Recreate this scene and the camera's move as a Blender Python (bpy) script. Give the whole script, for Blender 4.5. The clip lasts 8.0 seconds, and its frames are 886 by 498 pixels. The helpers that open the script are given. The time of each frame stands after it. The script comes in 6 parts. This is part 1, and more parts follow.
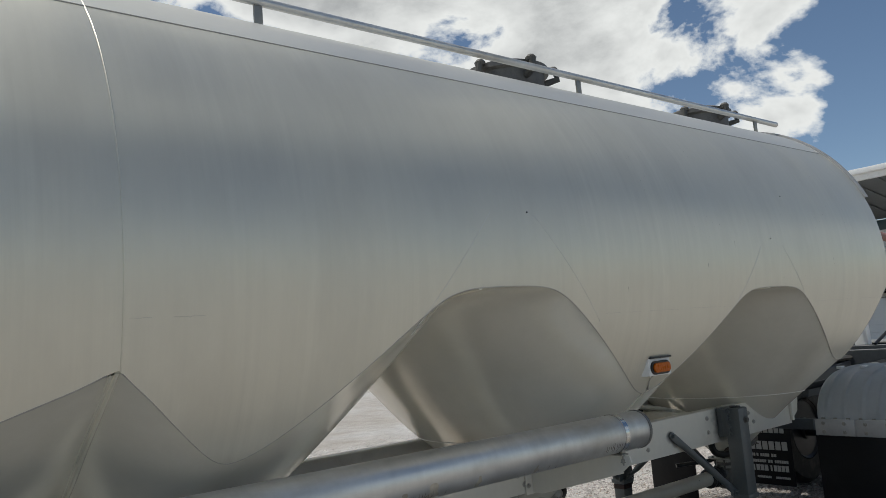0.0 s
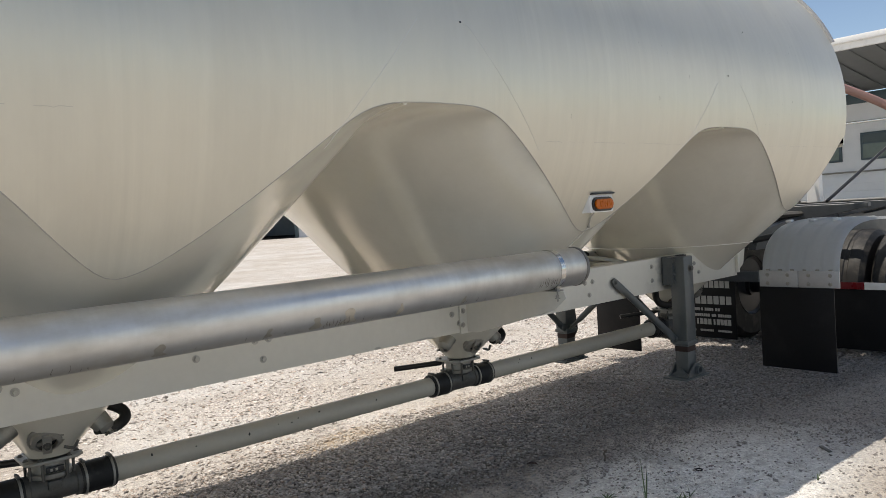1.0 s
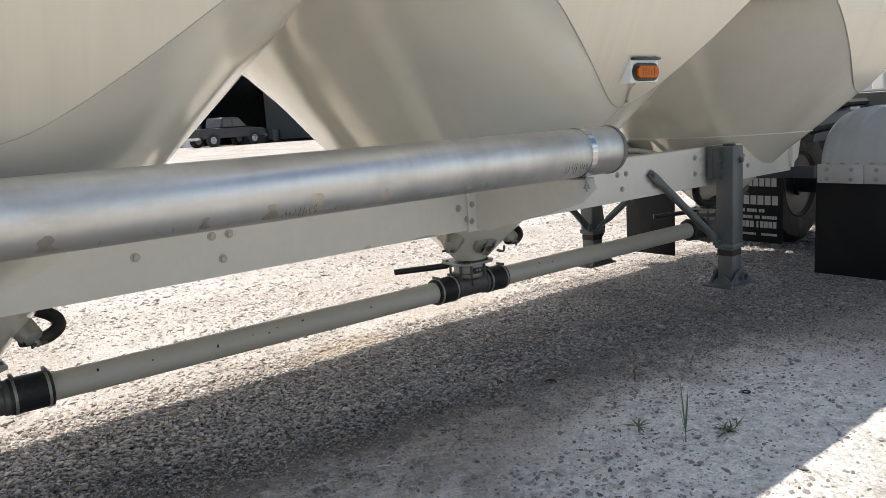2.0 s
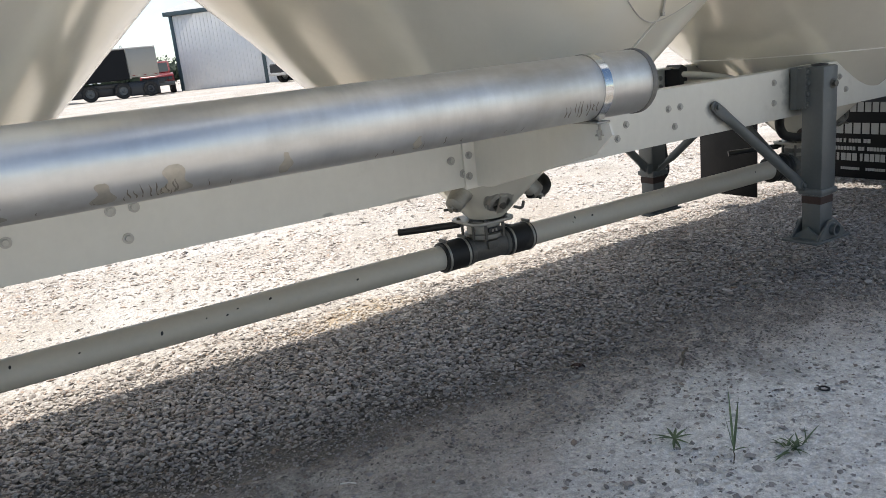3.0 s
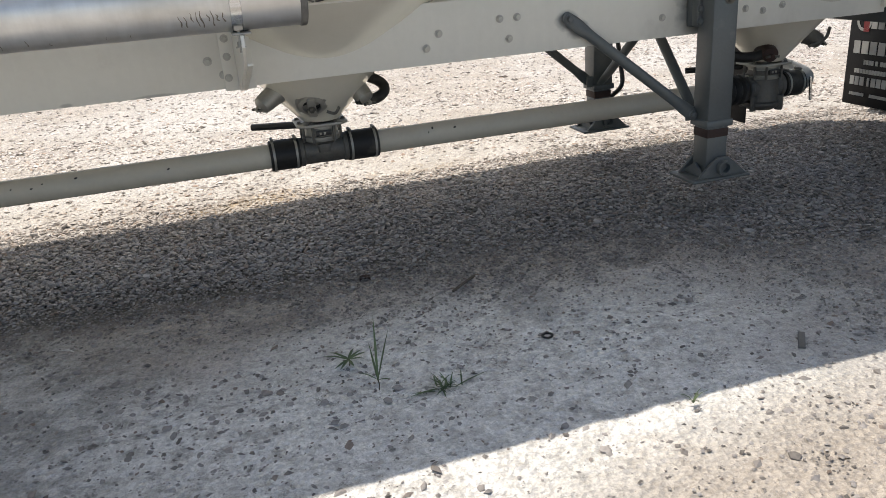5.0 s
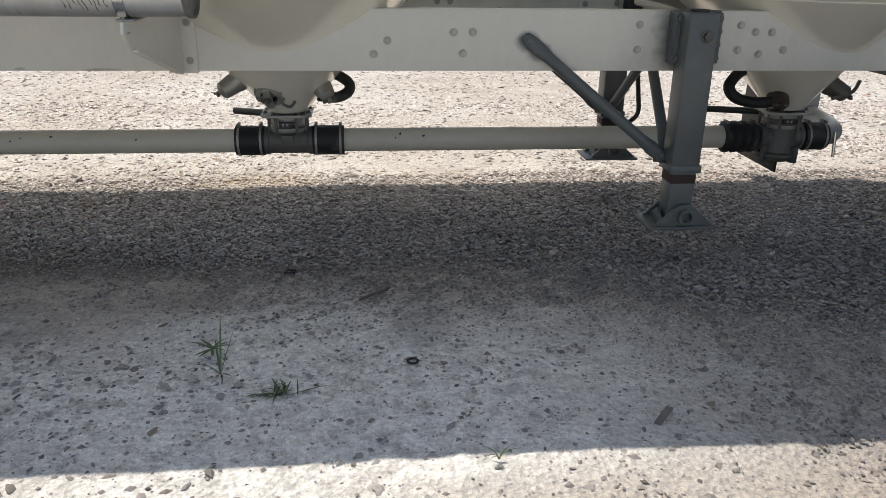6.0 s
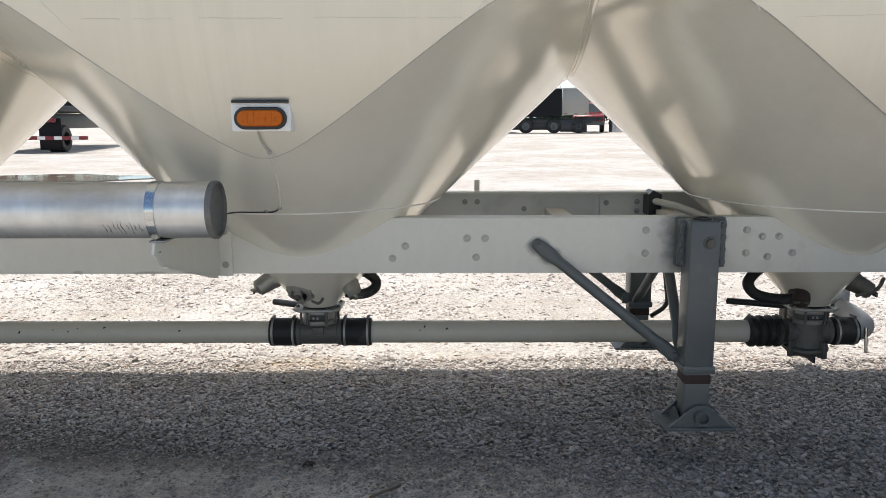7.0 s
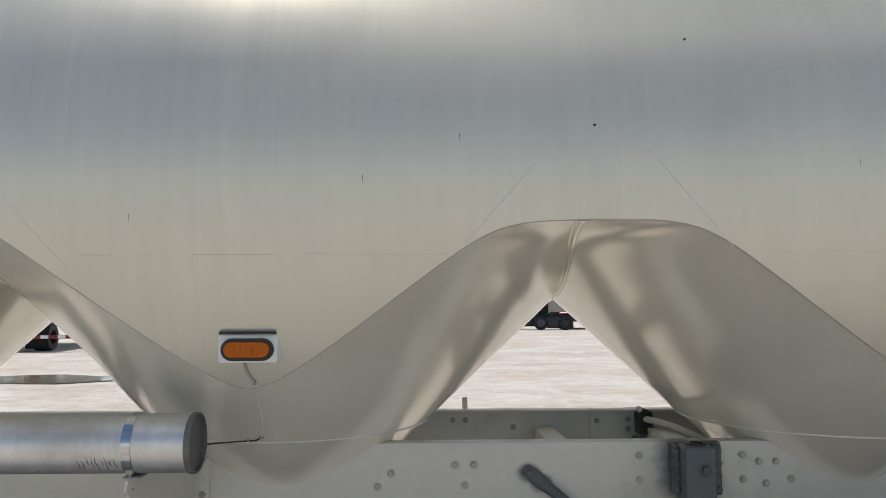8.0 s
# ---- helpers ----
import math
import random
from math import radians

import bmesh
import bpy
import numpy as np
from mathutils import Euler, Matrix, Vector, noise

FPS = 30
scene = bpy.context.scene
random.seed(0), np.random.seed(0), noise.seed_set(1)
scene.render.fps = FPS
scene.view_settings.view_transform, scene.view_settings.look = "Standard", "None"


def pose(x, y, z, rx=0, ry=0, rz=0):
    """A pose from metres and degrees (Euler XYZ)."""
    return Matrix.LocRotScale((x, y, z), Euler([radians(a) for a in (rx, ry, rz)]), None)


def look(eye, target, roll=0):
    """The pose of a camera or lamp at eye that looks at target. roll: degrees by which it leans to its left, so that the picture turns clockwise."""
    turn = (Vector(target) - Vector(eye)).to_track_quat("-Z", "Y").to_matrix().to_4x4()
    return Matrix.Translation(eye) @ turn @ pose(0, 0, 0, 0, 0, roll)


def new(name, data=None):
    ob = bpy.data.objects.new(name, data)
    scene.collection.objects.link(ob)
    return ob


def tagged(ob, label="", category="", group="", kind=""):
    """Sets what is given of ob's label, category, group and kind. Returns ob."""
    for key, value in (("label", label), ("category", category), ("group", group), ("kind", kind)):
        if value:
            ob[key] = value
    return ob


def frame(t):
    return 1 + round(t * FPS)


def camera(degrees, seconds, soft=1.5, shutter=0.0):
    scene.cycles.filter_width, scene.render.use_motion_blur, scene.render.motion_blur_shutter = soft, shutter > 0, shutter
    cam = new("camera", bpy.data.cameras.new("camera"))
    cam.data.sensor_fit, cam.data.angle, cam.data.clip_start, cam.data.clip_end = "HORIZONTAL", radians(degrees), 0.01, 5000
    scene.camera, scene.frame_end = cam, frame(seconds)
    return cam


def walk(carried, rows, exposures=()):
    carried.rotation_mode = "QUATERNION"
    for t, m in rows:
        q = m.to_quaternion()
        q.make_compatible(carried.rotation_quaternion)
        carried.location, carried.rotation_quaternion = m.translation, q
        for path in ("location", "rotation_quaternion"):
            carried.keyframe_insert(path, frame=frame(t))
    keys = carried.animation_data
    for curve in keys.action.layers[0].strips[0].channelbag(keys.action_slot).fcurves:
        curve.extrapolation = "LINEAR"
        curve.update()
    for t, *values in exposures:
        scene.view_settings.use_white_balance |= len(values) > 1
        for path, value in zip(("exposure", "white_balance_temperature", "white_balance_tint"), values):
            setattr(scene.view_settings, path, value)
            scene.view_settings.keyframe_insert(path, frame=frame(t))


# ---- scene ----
cam = camera(60.4, 8, soft=0.7)
PATH = [
    (0, (0.473, 0.095, 1.566), (1.692, 1.578, 1.80), -4.6),
    (0.5, (0.635, 0.15, 1.474), (1.931, 1.606, 1.523), -4.6),
    (1, (0.745, 0.19, 1.363), (2.05, 1.682, 1.271), -3.8),
    (1.5, (0.903, 0.392, 1.245), (2.175, 1.88, 1.046), -3.6),
    (1.7, (1.003, 0.482, 1.236), (2.268, 1.972, 0.982), -3.6),
    (2.8, (1.757, 0.849, 1.22), (2.81, 2.48, 0.739), -5.3),
    (3, (1.871, 0.876, 1.214), (2.88, 2.529, 0.715), -6.0),
    (3.5, (2.176, 0.771, 1.188), (3.067, 2.471, 0.626), -7.2),
    (4, (2.504, 0.624, 1.161), (3.271, 2.363, 0.541), -7.5),
    (4.5, (2.894, 0.468, 1.162), (3.531, 2.237, 0.482), -6.5),
    (5, (3.233, 0.261, 1.159), (3.742, 2.051, 0.425), -4.4),
    (5.2, (3.375, 0.228, 1.164), (3.832, 2.025, 0.416), -3.4),
    (6.3, (4.133, 0.139, 1.201), (4.218, 2.004, 0.484), 1.2),
    (6.5, (4.179, 0.109, 1.248), (4.211, 2.005, 0.614), 0.7),
    (6.7, (4.212, 0.099, 1.301), (4.212, 2.03, 0.778), 0.1),
    (7, (4.224, 0.095, 1.353), (4.212, 2.067, 1.018), -0.2),
    (7.5, (4.225, 0.101, 1.419), (4.221, 2.1, 1.361), -0.3),
    (8, (4.228, 0.103, 1.458), (4.249, 2.095, 1.631), -0.3),
]
EXPOSURES = [(0, -0.60, 6500, 6), (0.5, -0.24, 7100, 10), (1.0, 0.09, 7050, 10), (1.5, 0.29, 6950, 10), (3.5, 0.49, 6720, 9), (5.0, 0.36, 6950, 10), (6.5, 0.19, 6900, 10), (7.0, 0.45, 6700, 9), (7.5, 0.25, 6600, 8), (8.0, -0.03, 6800, 9)]
walk(cam, [(t, look(eye, target, roll)) for t, eye, target, roll in PATH], EXPOSURES)

# ---- light ----
SUN_TILT, SUN_ALONG = 14.4, -14.0     # degrees from the zenith, towards +y and +x
sun_dir = Vector((math.tan(radians(SUN_ALONG)), math.tan(radians(SUN_TILT)), 1)).normalized()
sun = new("sun", bpy.data.lights.new("sun", "SUN"))
sun.data.energy, sun.data.angle, sun.data.color = 3.95, radians(0.4), (1.0, 0.948, 0.893)
sun.matrix_world = look((0, 0, 30), Vector((0, 0, 30)) - sun_dir)

world = bpy.data.worlds.new("sky")
scene.world = world
world.use_nodes = True
wn, wl = world.node_tree.nodes, world.node_tree.links
wn.clear()


def wnode(kind, **kw):
    n = wn.new(kind)
    for k, v in kw.items():
        n.inputs[k].default_value = v
    return n


sky = wn.new("ShaderNodeTexSky")
sky.sky_type, sky.sun_disc = "NISHITA", False
sky.sun_elevation = math.asin(sun_dir.z)
sky.sun_rotation = math.atan2(sun_dir.x, sun_dir.y)
sky.air_density, sky.dust_density, sky.ozone_density = 0.8, 0.1, 1.0
tc = wn.new("ShaderNodeTexCoord")
sep = wn.new("ShaderNodeSeparateXYZ")
wl.new(tc.outputs["Generated"], sep.inputs[0])
# heaped clouds: bright where thin, grey in the thick middle, fading into haze low down
cn = wnode("ShaderNodeTexNoise", Scale=1.9, Detail=12.0, Roughness=0.55, Distortion=0.1)
mpw = wn.new("ShaderNodeMapping")
mpw.inputs["Location"].default_value = (0.44, 0.6, 0.13)
mpw.inputs["Scale"].default_value = (1, 1, 1.5)
wl.new(tc.outputs["Generated"], mpw.inputs[0])
wl.new(mpw.outputs[0], cn.inputs["Vector"])
cr = wn.new("ShaderNodeValToRGB")
cr.color_ramp.elements[0].position, cr.color_ramp.elements[1].position = 0.50, 0.54
heap = wn.new("ShaderNodeMath")              # the clouds are heaped up on the far side of the trailer
heap.operation = "MULTIPLY_ADD"
heap.inputs[1].default_value = 0.025
lift = wn.new("ShaderNodeMath")              # more so overhead than low down
lift.operation = "MULTIPLY_ADD"
lift.inputs[1].default_value, lift.inputs[2].default_value = 3.5, 1.0
wl.new(sep.outputs["Z"], lift.inputs[0])
side = wn.new("ShaderNodeMath")
side.operation = "MULTIPLY"
wl.new(sep.outputs["Y"], side.inputs[0])
wl.new(lift.outputs[0], side.inputs[1])
wl.new(side.outputs[0], heap.inputs[0])
puff = wnode("ShaderNodeTexNoise", Scale=5.5, Detail=9.0, Roughness=0.6, Distortion=0.2)      # single heads and gaps
wl.new(mpw.outputs[0], puff.inputs["Vector"])
knots = wn.new("ShaderNodeMath")
knots.operation = "MULTIPLY_ADD"
knots.inputs[1].default_value = 0.5
wl.new(puff.outputs["Fac"], knots.inputs[0])
rest = wn.new("ShaderNodeMath")
rest.operation = "SUBTRACT"
rest.inputs[1].default_value = 0.268
wl.new(cn.outputs["Fac"], rest.inputs[0])
wl.new(rest.outputs[0], knots.inputs[2])
wl.new(knots.outputs[0], heap.inputs[2])
wl.new(heap.outputs[0], cr.inputs[0])
cc = wn.new("ShaderNodeValToRGB")
cc.color_ramp.elements[0].position, cc.color_ramp.elements[0].color = 0.47, (15.5, 15.5, 15.4, 1)
cc.color_ramp.elements[1].position, cc.color_ramp.elements[1].color = 0.70, (6.0, 6.1, 6.3, 1)
e = cc.color_ramp.elements.new(0.54)
e.color = (12.5, 12.5, 12.5, 1)
wl.new(heap.outputs[0], cc.inputs[0])
mixc = wn.new("ShaderNodeMix"); mixc.data_type = "RGBA"
low = wn.new("ShaderNodeMapRange")            # clouds melt into haze at the horizon
low.inputs["From Min"].default_value, low.inputs["From Max"].default_value = 0.03, 0.22
wl.new(sep.outputs["Z"], low.inputs["Value"])
fade = wn.new("ShaderNodeMath")
fade.operation = "MULTIPLY"
wl.new(cr.outputs[0], fade.inputs[0])
wl.new(low.outputs[0], fade.inputs[1])
wl.new(fade.outputs[0], mixc.inputs["Factor"])
bright = wn.new("ShaderNodeVectorMath")
bright.operation = "SCALE"
bright.inputs["Scale"].default_value = 1.3
wl.new(sky.outputs[0], bright.inputs[0])
wl.new(bright.outputs[0], mixc.inputs["A"])
wl.new(cc.outputs[0], mixc.inputs["B"])
bg = wnode("ShaderNodeBackground", Strength=0.1)
wl.new(mixc.outputs["Result"], bg.inputs[0])
wo = wn.new("ShaderNodeOutputWorld")
wl.new(bg.outputs[0], wo.inputs[0])


# ---- materials ----
def material(name, colour, rough=0.5, metal=0.0, vary=0.12, scale=6.0, fine=60.0, bump=0.0, bump_scale=80.0, stain=None, stain_at=(0.55, 0.75),
             stain_scale=2.5, stretch=(1, 1, 1), coat=0.0, rand=0.0, rough_vary=0.08, spec=0.5, coat_rough=0.12, streaks=0.0, streak_size=(30, 0.3, 0.9)):
    """Colour with variation at two scales, an optional stain of its own shape, gloss that varies, fine relief."""
    m = bpy.data.materials.new(name)
    m.use_nodes = True
    n, l = m.node_tree.nodes, m.node_tree.links
    b = n["Principled BSDF"]
    b.inputs["Metallic"].default_value = metal
    b.inputs["Coat Weight"].default_value = coat
    b.inputs["Coat Roughness"].default_value = coat_rough
    b.inputs["Specular IOR Level"].default_value = spec
    co = n.new("ShaderNodeTexCoord")
    mp = n.new("ShaderNodeMapping")
    mp.inputs["Scale"].default_value = stretch
    l.new(co.outputs["Object"], mp.inputs[0])

    def tex(s, detail=5.0):
        t = n.new("ShaderNodeTexNoise")
        t.inputs["Scale"].default_value, t.inputs["Detail"].default_value, t.inputs["Roughness"].default_value = s, detail, 0.6
        l.new(mp.outputs[0], t.inputs["Vector"])
        return t

    big, small = tex(scale), tex(fine, 3.0)
    s1 = n.new("ShaderNodeMath"); s1.operation = "MULTIPLY_ADD"; s1.inputs[1].default_value, s1.inputs[2].default_value = 0.65, 0.0
    l.new(big.outputs["Fac"], s1.inputs[0])
    s2 = n.new("ShaderNodeMath"); s2.operation = "MULTIPLY_ADD"; s2.inputs[1].default_value = 0.35
    l.new(small.outputs["Fac"], s2.inputs[0]); l.new(s1.outputs[0], s2.inputs[2])
    ramp = n.new("ShaderNodeMapRange")
    ramp.inputs["From Min"].default_value, ramp.inputs["From Max"].default_value = 0.3, 0.7
    ramp.inputs["To Min"].default_value, ramp.inputs["To Max"].default_value = 1 - vary, 1 + vary
    l.new(s2.outputs[0], ramp.inputs["Value"])
    scale_out = ramp.outputs[0]
    if rand:
        oi = n.new("ShaderNodeObjectInfo")
        r2 = n.new("ShaderNodeMapRange")
        r2.inputs["To Min"].default_value, r2.inputs["To Max"].default_value = 1 - rand, 1 + rand
        l.new(oi.outputs["Random"], r2.inputs["Value"])
        mm = n.new("ShaderNodeMath"); mm.operation = "MULTIPLY"
        l.new(scale_out, mm.inputs[0]); l.new(r2.outputs[0], mm.inputs[1])
        scale_out = mm.outputs[0]
    if streaks:
        mp2 = n.new("ShaderNodeMapping")
        mp2.inputs["Scale"].default_value = streak_size
        l.new(co.outputs["Object"], mp2.inputs[0])
        ts = n.new("ShaderNodeTexNoise")
        ts.inputs["Scale"].default_value, ts.inputs["Detail"].default_value, ts.inputs["Roughness"].default_value = 1.0, 4.0, 0.7
        l.new(mp2.outputs[0], ts.inputs["Vector"])
        r3 = n.new("ShaderNodeMapRange")
        r3.inputs["From Min"].default_value, r3.inputs["From Max"].default_value = 0.25, 0.75
        patch = tex(1.4, 3.0)
        pr = n.new("ShaderNodeMapRange")
        pr.inputs["From Min"].default_value, pr.inputs["From Max"].default_value = 0.38, 0.64
        pr.inputs["To Min"].default_value, pr.inputs["To Max"].default_value = 0.25 * streaks, 1.6 * streaks
        l.new(patch.outputs["Fac"], pr.inputs["Value"])
        for socket, sign in (("To Min", -1.0), ("To Max", 1.0)):
            end = n.new("ShaderNodeMath"); end.operation = "MULTIPLY_ADD"
            end.inputs[1].default_value, end.inputs[2].default_value = sign, 1.0
            l.new(pr.outputs[0], end.inputs[0]); l.new(end.outputs[0], r3.inputs[socket])
        l.new(ts.outputs["Fac"], r3.inputs["Value"])
        ms = n.new("ShaderNodeMath"); ms.operation = "MULTIPLY"
        l.new(scale_out, ms.inputs[0]); l.new(r3.outputs[0], ms.inputs[1])
        scale_out = ms.outputs[0]
    vm = n.new("ShaderNodeVectorMath"); vm.operation = "SCALE"
    vm.inputs[0].default_value = colour
    l.new(scale_out, vm.inputs["Scale"])
    out = vm.outputs[0]
    if stain:
        st = tex(stain_scale, 7.0)
        sr = n.new("ShaderNodeMapRange")
        sr.inputs["From Min"].default_value, sr.inputs["From Max"].default_value = stain_at
        l.new(st.outputs["Fac"], sr.inputs["Value"])
        mx = n.new("ShaderNodeMix"); mx.data_type = "RGBA"
        l.new(sr.outputs[0], mx.inputs["Factor"]); l.new(out, mx.inputs["A"])
        mx.inputs["B"].default_value = (*stain, 1)
        out = mx.outputs["Result"]
    l.new(out, b.inputs["Base Color"])
    rr = n.new("ShaderNodeMapRange")
    rr.inputs["From Min"].default_value, rr.inputs["From Max"].default_value = 0.3, 0.7
    rr.inputs["To Min"].default_value, rr.inputs["To Max"].default_value = max(0.03, rough - rough_vary), min(1, rough + rough_vary)
    l.new(big.outputs["Fac"], rr.inputs["Value"]); l.new(rr.outputs[0], b.inputs["Roughness"])
    if bump:
        bt = tex(bump_scale, 4.0)
        bp = n.new("ShaderNodeBump")
        bp.inputs["Strength"].default_value, bp.inputs["Distance"].default_value = 1.0, bump
        l.new(bt.outputs["Fac"], bp.inputs["Height"]); l.new(bp.outputs[0], b.inputs["Normal"])
    return m


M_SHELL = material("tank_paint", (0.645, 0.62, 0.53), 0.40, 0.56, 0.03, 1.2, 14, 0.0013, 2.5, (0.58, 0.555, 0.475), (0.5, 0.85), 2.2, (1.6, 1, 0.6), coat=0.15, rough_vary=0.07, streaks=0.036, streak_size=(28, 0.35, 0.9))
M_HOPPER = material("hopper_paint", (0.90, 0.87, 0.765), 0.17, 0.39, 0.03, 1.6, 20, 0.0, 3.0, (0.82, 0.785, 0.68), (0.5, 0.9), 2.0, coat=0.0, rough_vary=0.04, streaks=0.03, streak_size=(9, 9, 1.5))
M_TOP = material("top_paint", (0.64, 0.63, 0.585), 0.40, 0.5, 0.04, 1.2, 14, 0.0008, 3.0, rough_vary=0.05)
M_WELD = material("weld_paint", (0.66, 0.645, 0.60), 0.45, 0.1, 0.06, 8, 60)
M_LAP = material("lap_joint", (0.52, 0.50, 0.44), 0.5, 0.3, 0.15, 12, 90)
M_SEAM = material("seam_grime", (0.38, 0.365, 0.33), 0.6, 0.0, 0.25, 12, 90)
M_RAIL = material("rail_paint", (0.63, 0.612, 0.55), 0.45, 0.0, 0.05, 2.0, 40, 0.0004, 30, (0.45, 0.42, 0.36), (0.6, 0.85), 3.5, streaks=0.02, streak_size=(22, 22, 1.2))


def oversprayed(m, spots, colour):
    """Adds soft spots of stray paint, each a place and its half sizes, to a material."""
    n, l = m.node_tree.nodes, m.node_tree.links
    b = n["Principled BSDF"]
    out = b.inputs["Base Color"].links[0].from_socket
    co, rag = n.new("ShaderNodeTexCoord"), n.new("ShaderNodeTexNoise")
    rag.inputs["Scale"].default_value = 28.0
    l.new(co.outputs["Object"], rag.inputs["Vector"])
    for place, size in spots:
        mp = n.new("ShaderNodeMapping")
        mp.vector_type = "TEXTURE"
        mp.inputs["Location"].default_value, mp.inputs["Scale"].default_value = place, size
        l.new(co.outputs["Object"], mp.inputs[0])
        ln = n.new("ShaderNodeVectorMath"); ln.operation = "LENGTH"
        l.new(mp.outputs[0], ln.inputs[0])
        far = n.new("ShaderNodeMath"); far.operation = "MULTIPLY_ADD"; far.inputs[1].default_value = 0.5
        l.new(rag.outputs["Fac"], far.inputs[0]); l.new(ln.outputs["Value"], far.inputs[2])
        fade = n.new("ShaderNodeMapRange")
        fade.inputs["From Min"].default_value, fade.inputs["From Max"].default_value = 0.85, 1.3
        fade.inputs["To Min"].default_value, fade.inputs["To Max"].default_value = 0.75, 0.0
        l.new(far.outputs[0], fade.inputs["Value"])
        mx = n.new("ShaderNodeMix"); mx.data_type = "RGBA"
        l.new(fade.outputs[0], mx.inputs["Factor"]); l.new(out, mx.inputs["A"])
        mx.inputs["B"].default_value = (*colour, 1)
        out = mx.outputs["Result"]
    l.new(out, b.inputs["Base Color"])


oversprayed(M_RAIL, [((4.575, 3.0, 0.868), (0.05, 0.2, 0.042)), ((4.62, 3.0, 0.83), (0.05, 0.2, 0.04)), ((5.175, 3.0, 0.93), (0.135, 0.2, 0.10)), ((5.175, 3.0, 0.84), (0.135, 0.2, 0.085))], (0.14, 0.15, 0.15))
oversprayed(M_RAIL, [((3.05, 3.0, 0.763), (0.075, 0.2, 0.010)), ((2.776, 3.0, 0.768), (0.022, 0.2, 0.008))], (0.33, 0.32, 0.29))      # scuffs on the lower edge
M_PIPE = material("pipe_paint", (0.47, 0.437, 0.365), 0.5, 0.0, 0.08, 4, 60, 0.0004, 60, (0.2, 0.18, 0.15), (0.68, 0.8), 9.0)
M_TUBE = material("bare_aluminium", (0.64, 0.642, 0.632), 0.41, 0.82, 0.10, 3.0, 50, 0.0005, 24, (0.42, 0.39, 0.33), (0.50, 0.72), 3.0, (0.4, 1, 1), rough_vary=0.14, streaks=0.10, streak_size=(14, 3, 4))
M_DRIP = material("dried_drip", (0.16, 0.14, 0.115), 0.6, 0.1, 0.3, 30, 150)
M_SMUDGE = material("water_mark", (0.50, 0.47, 0.41), 0.52, 0.85, 0.25, 12, 80)
M_LID = material("weathered_lid", (0.15, 0.145, 0.135), 0.6, 0.3, 0.3, 20, 120, 0.001, 60)
M_STEEL = material("bright_steel", (0.55, 0.56, 0.56), 0.14, 1.0, 0.08, 20, 120, rough_vary=0.05)
M_CAST = material("cast_aluminium", (0.33, 0.32, 0.29), 0.5, 0.6, 0.15, 20, 120, 0.0006, 150)
M_DARKCAST = material("greasy_cast_iron", (0.10, 0.095, 0.085), 0.55, 0.3, 0.3, 18, 120, 0.0008, 140)
M_RUBBER = material("black_rubber", (0.016, 0.016, 0.016), 0.55, 0.0, 0.3, 12, 90, 0.0006, 120, (0.075, 0.068, 0.058), (0.5, 0.72), 9, spec=0.3)
M_GREY = material("leg_grey_paint", (0.083, 0.092, 0.093), 0.4, 0.0, 0.15, 8, 80, 0.0004, 60, (0.17, 0.16, 0.15), (0.6, 0.8), 7)
M_RUST = material("rusty_steel", (0.035, 0.018, 0.014), 0.75, 0.0, 0.4, 30, 150, 0.0006, 120)
M_WHITE = material("white_paint", (0.75, 0.75, 0.74), 0.3, 0.0, 0.04, 4, 50, 0, 1, (0.6, 0.58, 0.54), (0.62, 0.85), 3)
M_AMBER = material("amber_lens", (0.46, 0.10, 0.0), 0.3, 0.0, 0.1, 60, 200, spec=0.25)
M_BLACK = material("black_plastic", (0.012, 0.012, 0.013), 0.4, 0.0, 0.2, 20, 90)
M_DARK = material("dark_truck_paint", (0.02, 0.022, 0.026), 0.35, 0.0, 0.2, 6, 70)
M_FRAME = material("chassis_paint", (0.055, 0.062, 0.07), 0.45, 0.1, 0.2, 8, 70)
M_RED = material("red_paint", (0.17, 0.010, 0.014), 0.3, 0.0, 0.1, 6, 70)
M_GLASS = material("dark_glass", (0.02, 0.03, 0.035), 0.06, 0.0, 0.1, 6, 70)
M_SIDING = material("white_siding", (0.66, 0.67, 0.68), 0.45, 0.0, 0.06, 1.2, 30)
M_BOLT = material("bolt_zinc", (0.40, 0.39, 0.36), 0.45, 0.5, 0.15, 30, 120)
M_GRIME = material("grimy_trailer", (0.16, 0.14, 0.12), 0.7, 0.1, 0.35, 2.5, 20, 0, 1, (0.35, 0.33, 0.30), (0.55, 0.75), 3)
M_ELBOW = material("cast_bright_alloy", (0.48, 0.48, 0.475), 0.42, 0.5, 0.08, 14, 90)
M_GLAZE = material("shop_glass", (0.10, 0.13, 0.12), 0.08, 0.0, 0.2, 1.0, 9)
M_TRIM = material("dark_trim", (0.04, 0.07, 0.085), 0.45, 0.0, 0.1, 5, 40)
M_GREYWALL = material("grey_panel", (0.42, 0.43, 0.42), 0.5, 0.0, 0.06, 1.2, 30)
M_SOFFIT = material("galvanised_soffit", (0.17, 0.175, 0.175), 0.5, 0.3, 0.1, 1.5, 20)
M_TARP = material("black_tarp", (0.010, 0.011, 0.013), 0.6, 0.0, 0.2, 3, 30, spec=0.15)
M_TEXT = material("flap_lettering", (0.34, 0.34, 0.33), 0.6, 0.0, 0.1, 20, 90)
M_GRASS = material("weed_green", (0.085, 0.12, 0.055), 0.55, 0.0, 0.3, 20, 90, rand=0.2)
M_LEAF = material("far_foliage", (0.030, 0.050, 0.030), 0.7, 0.0, 0.4, 1.5, 12)
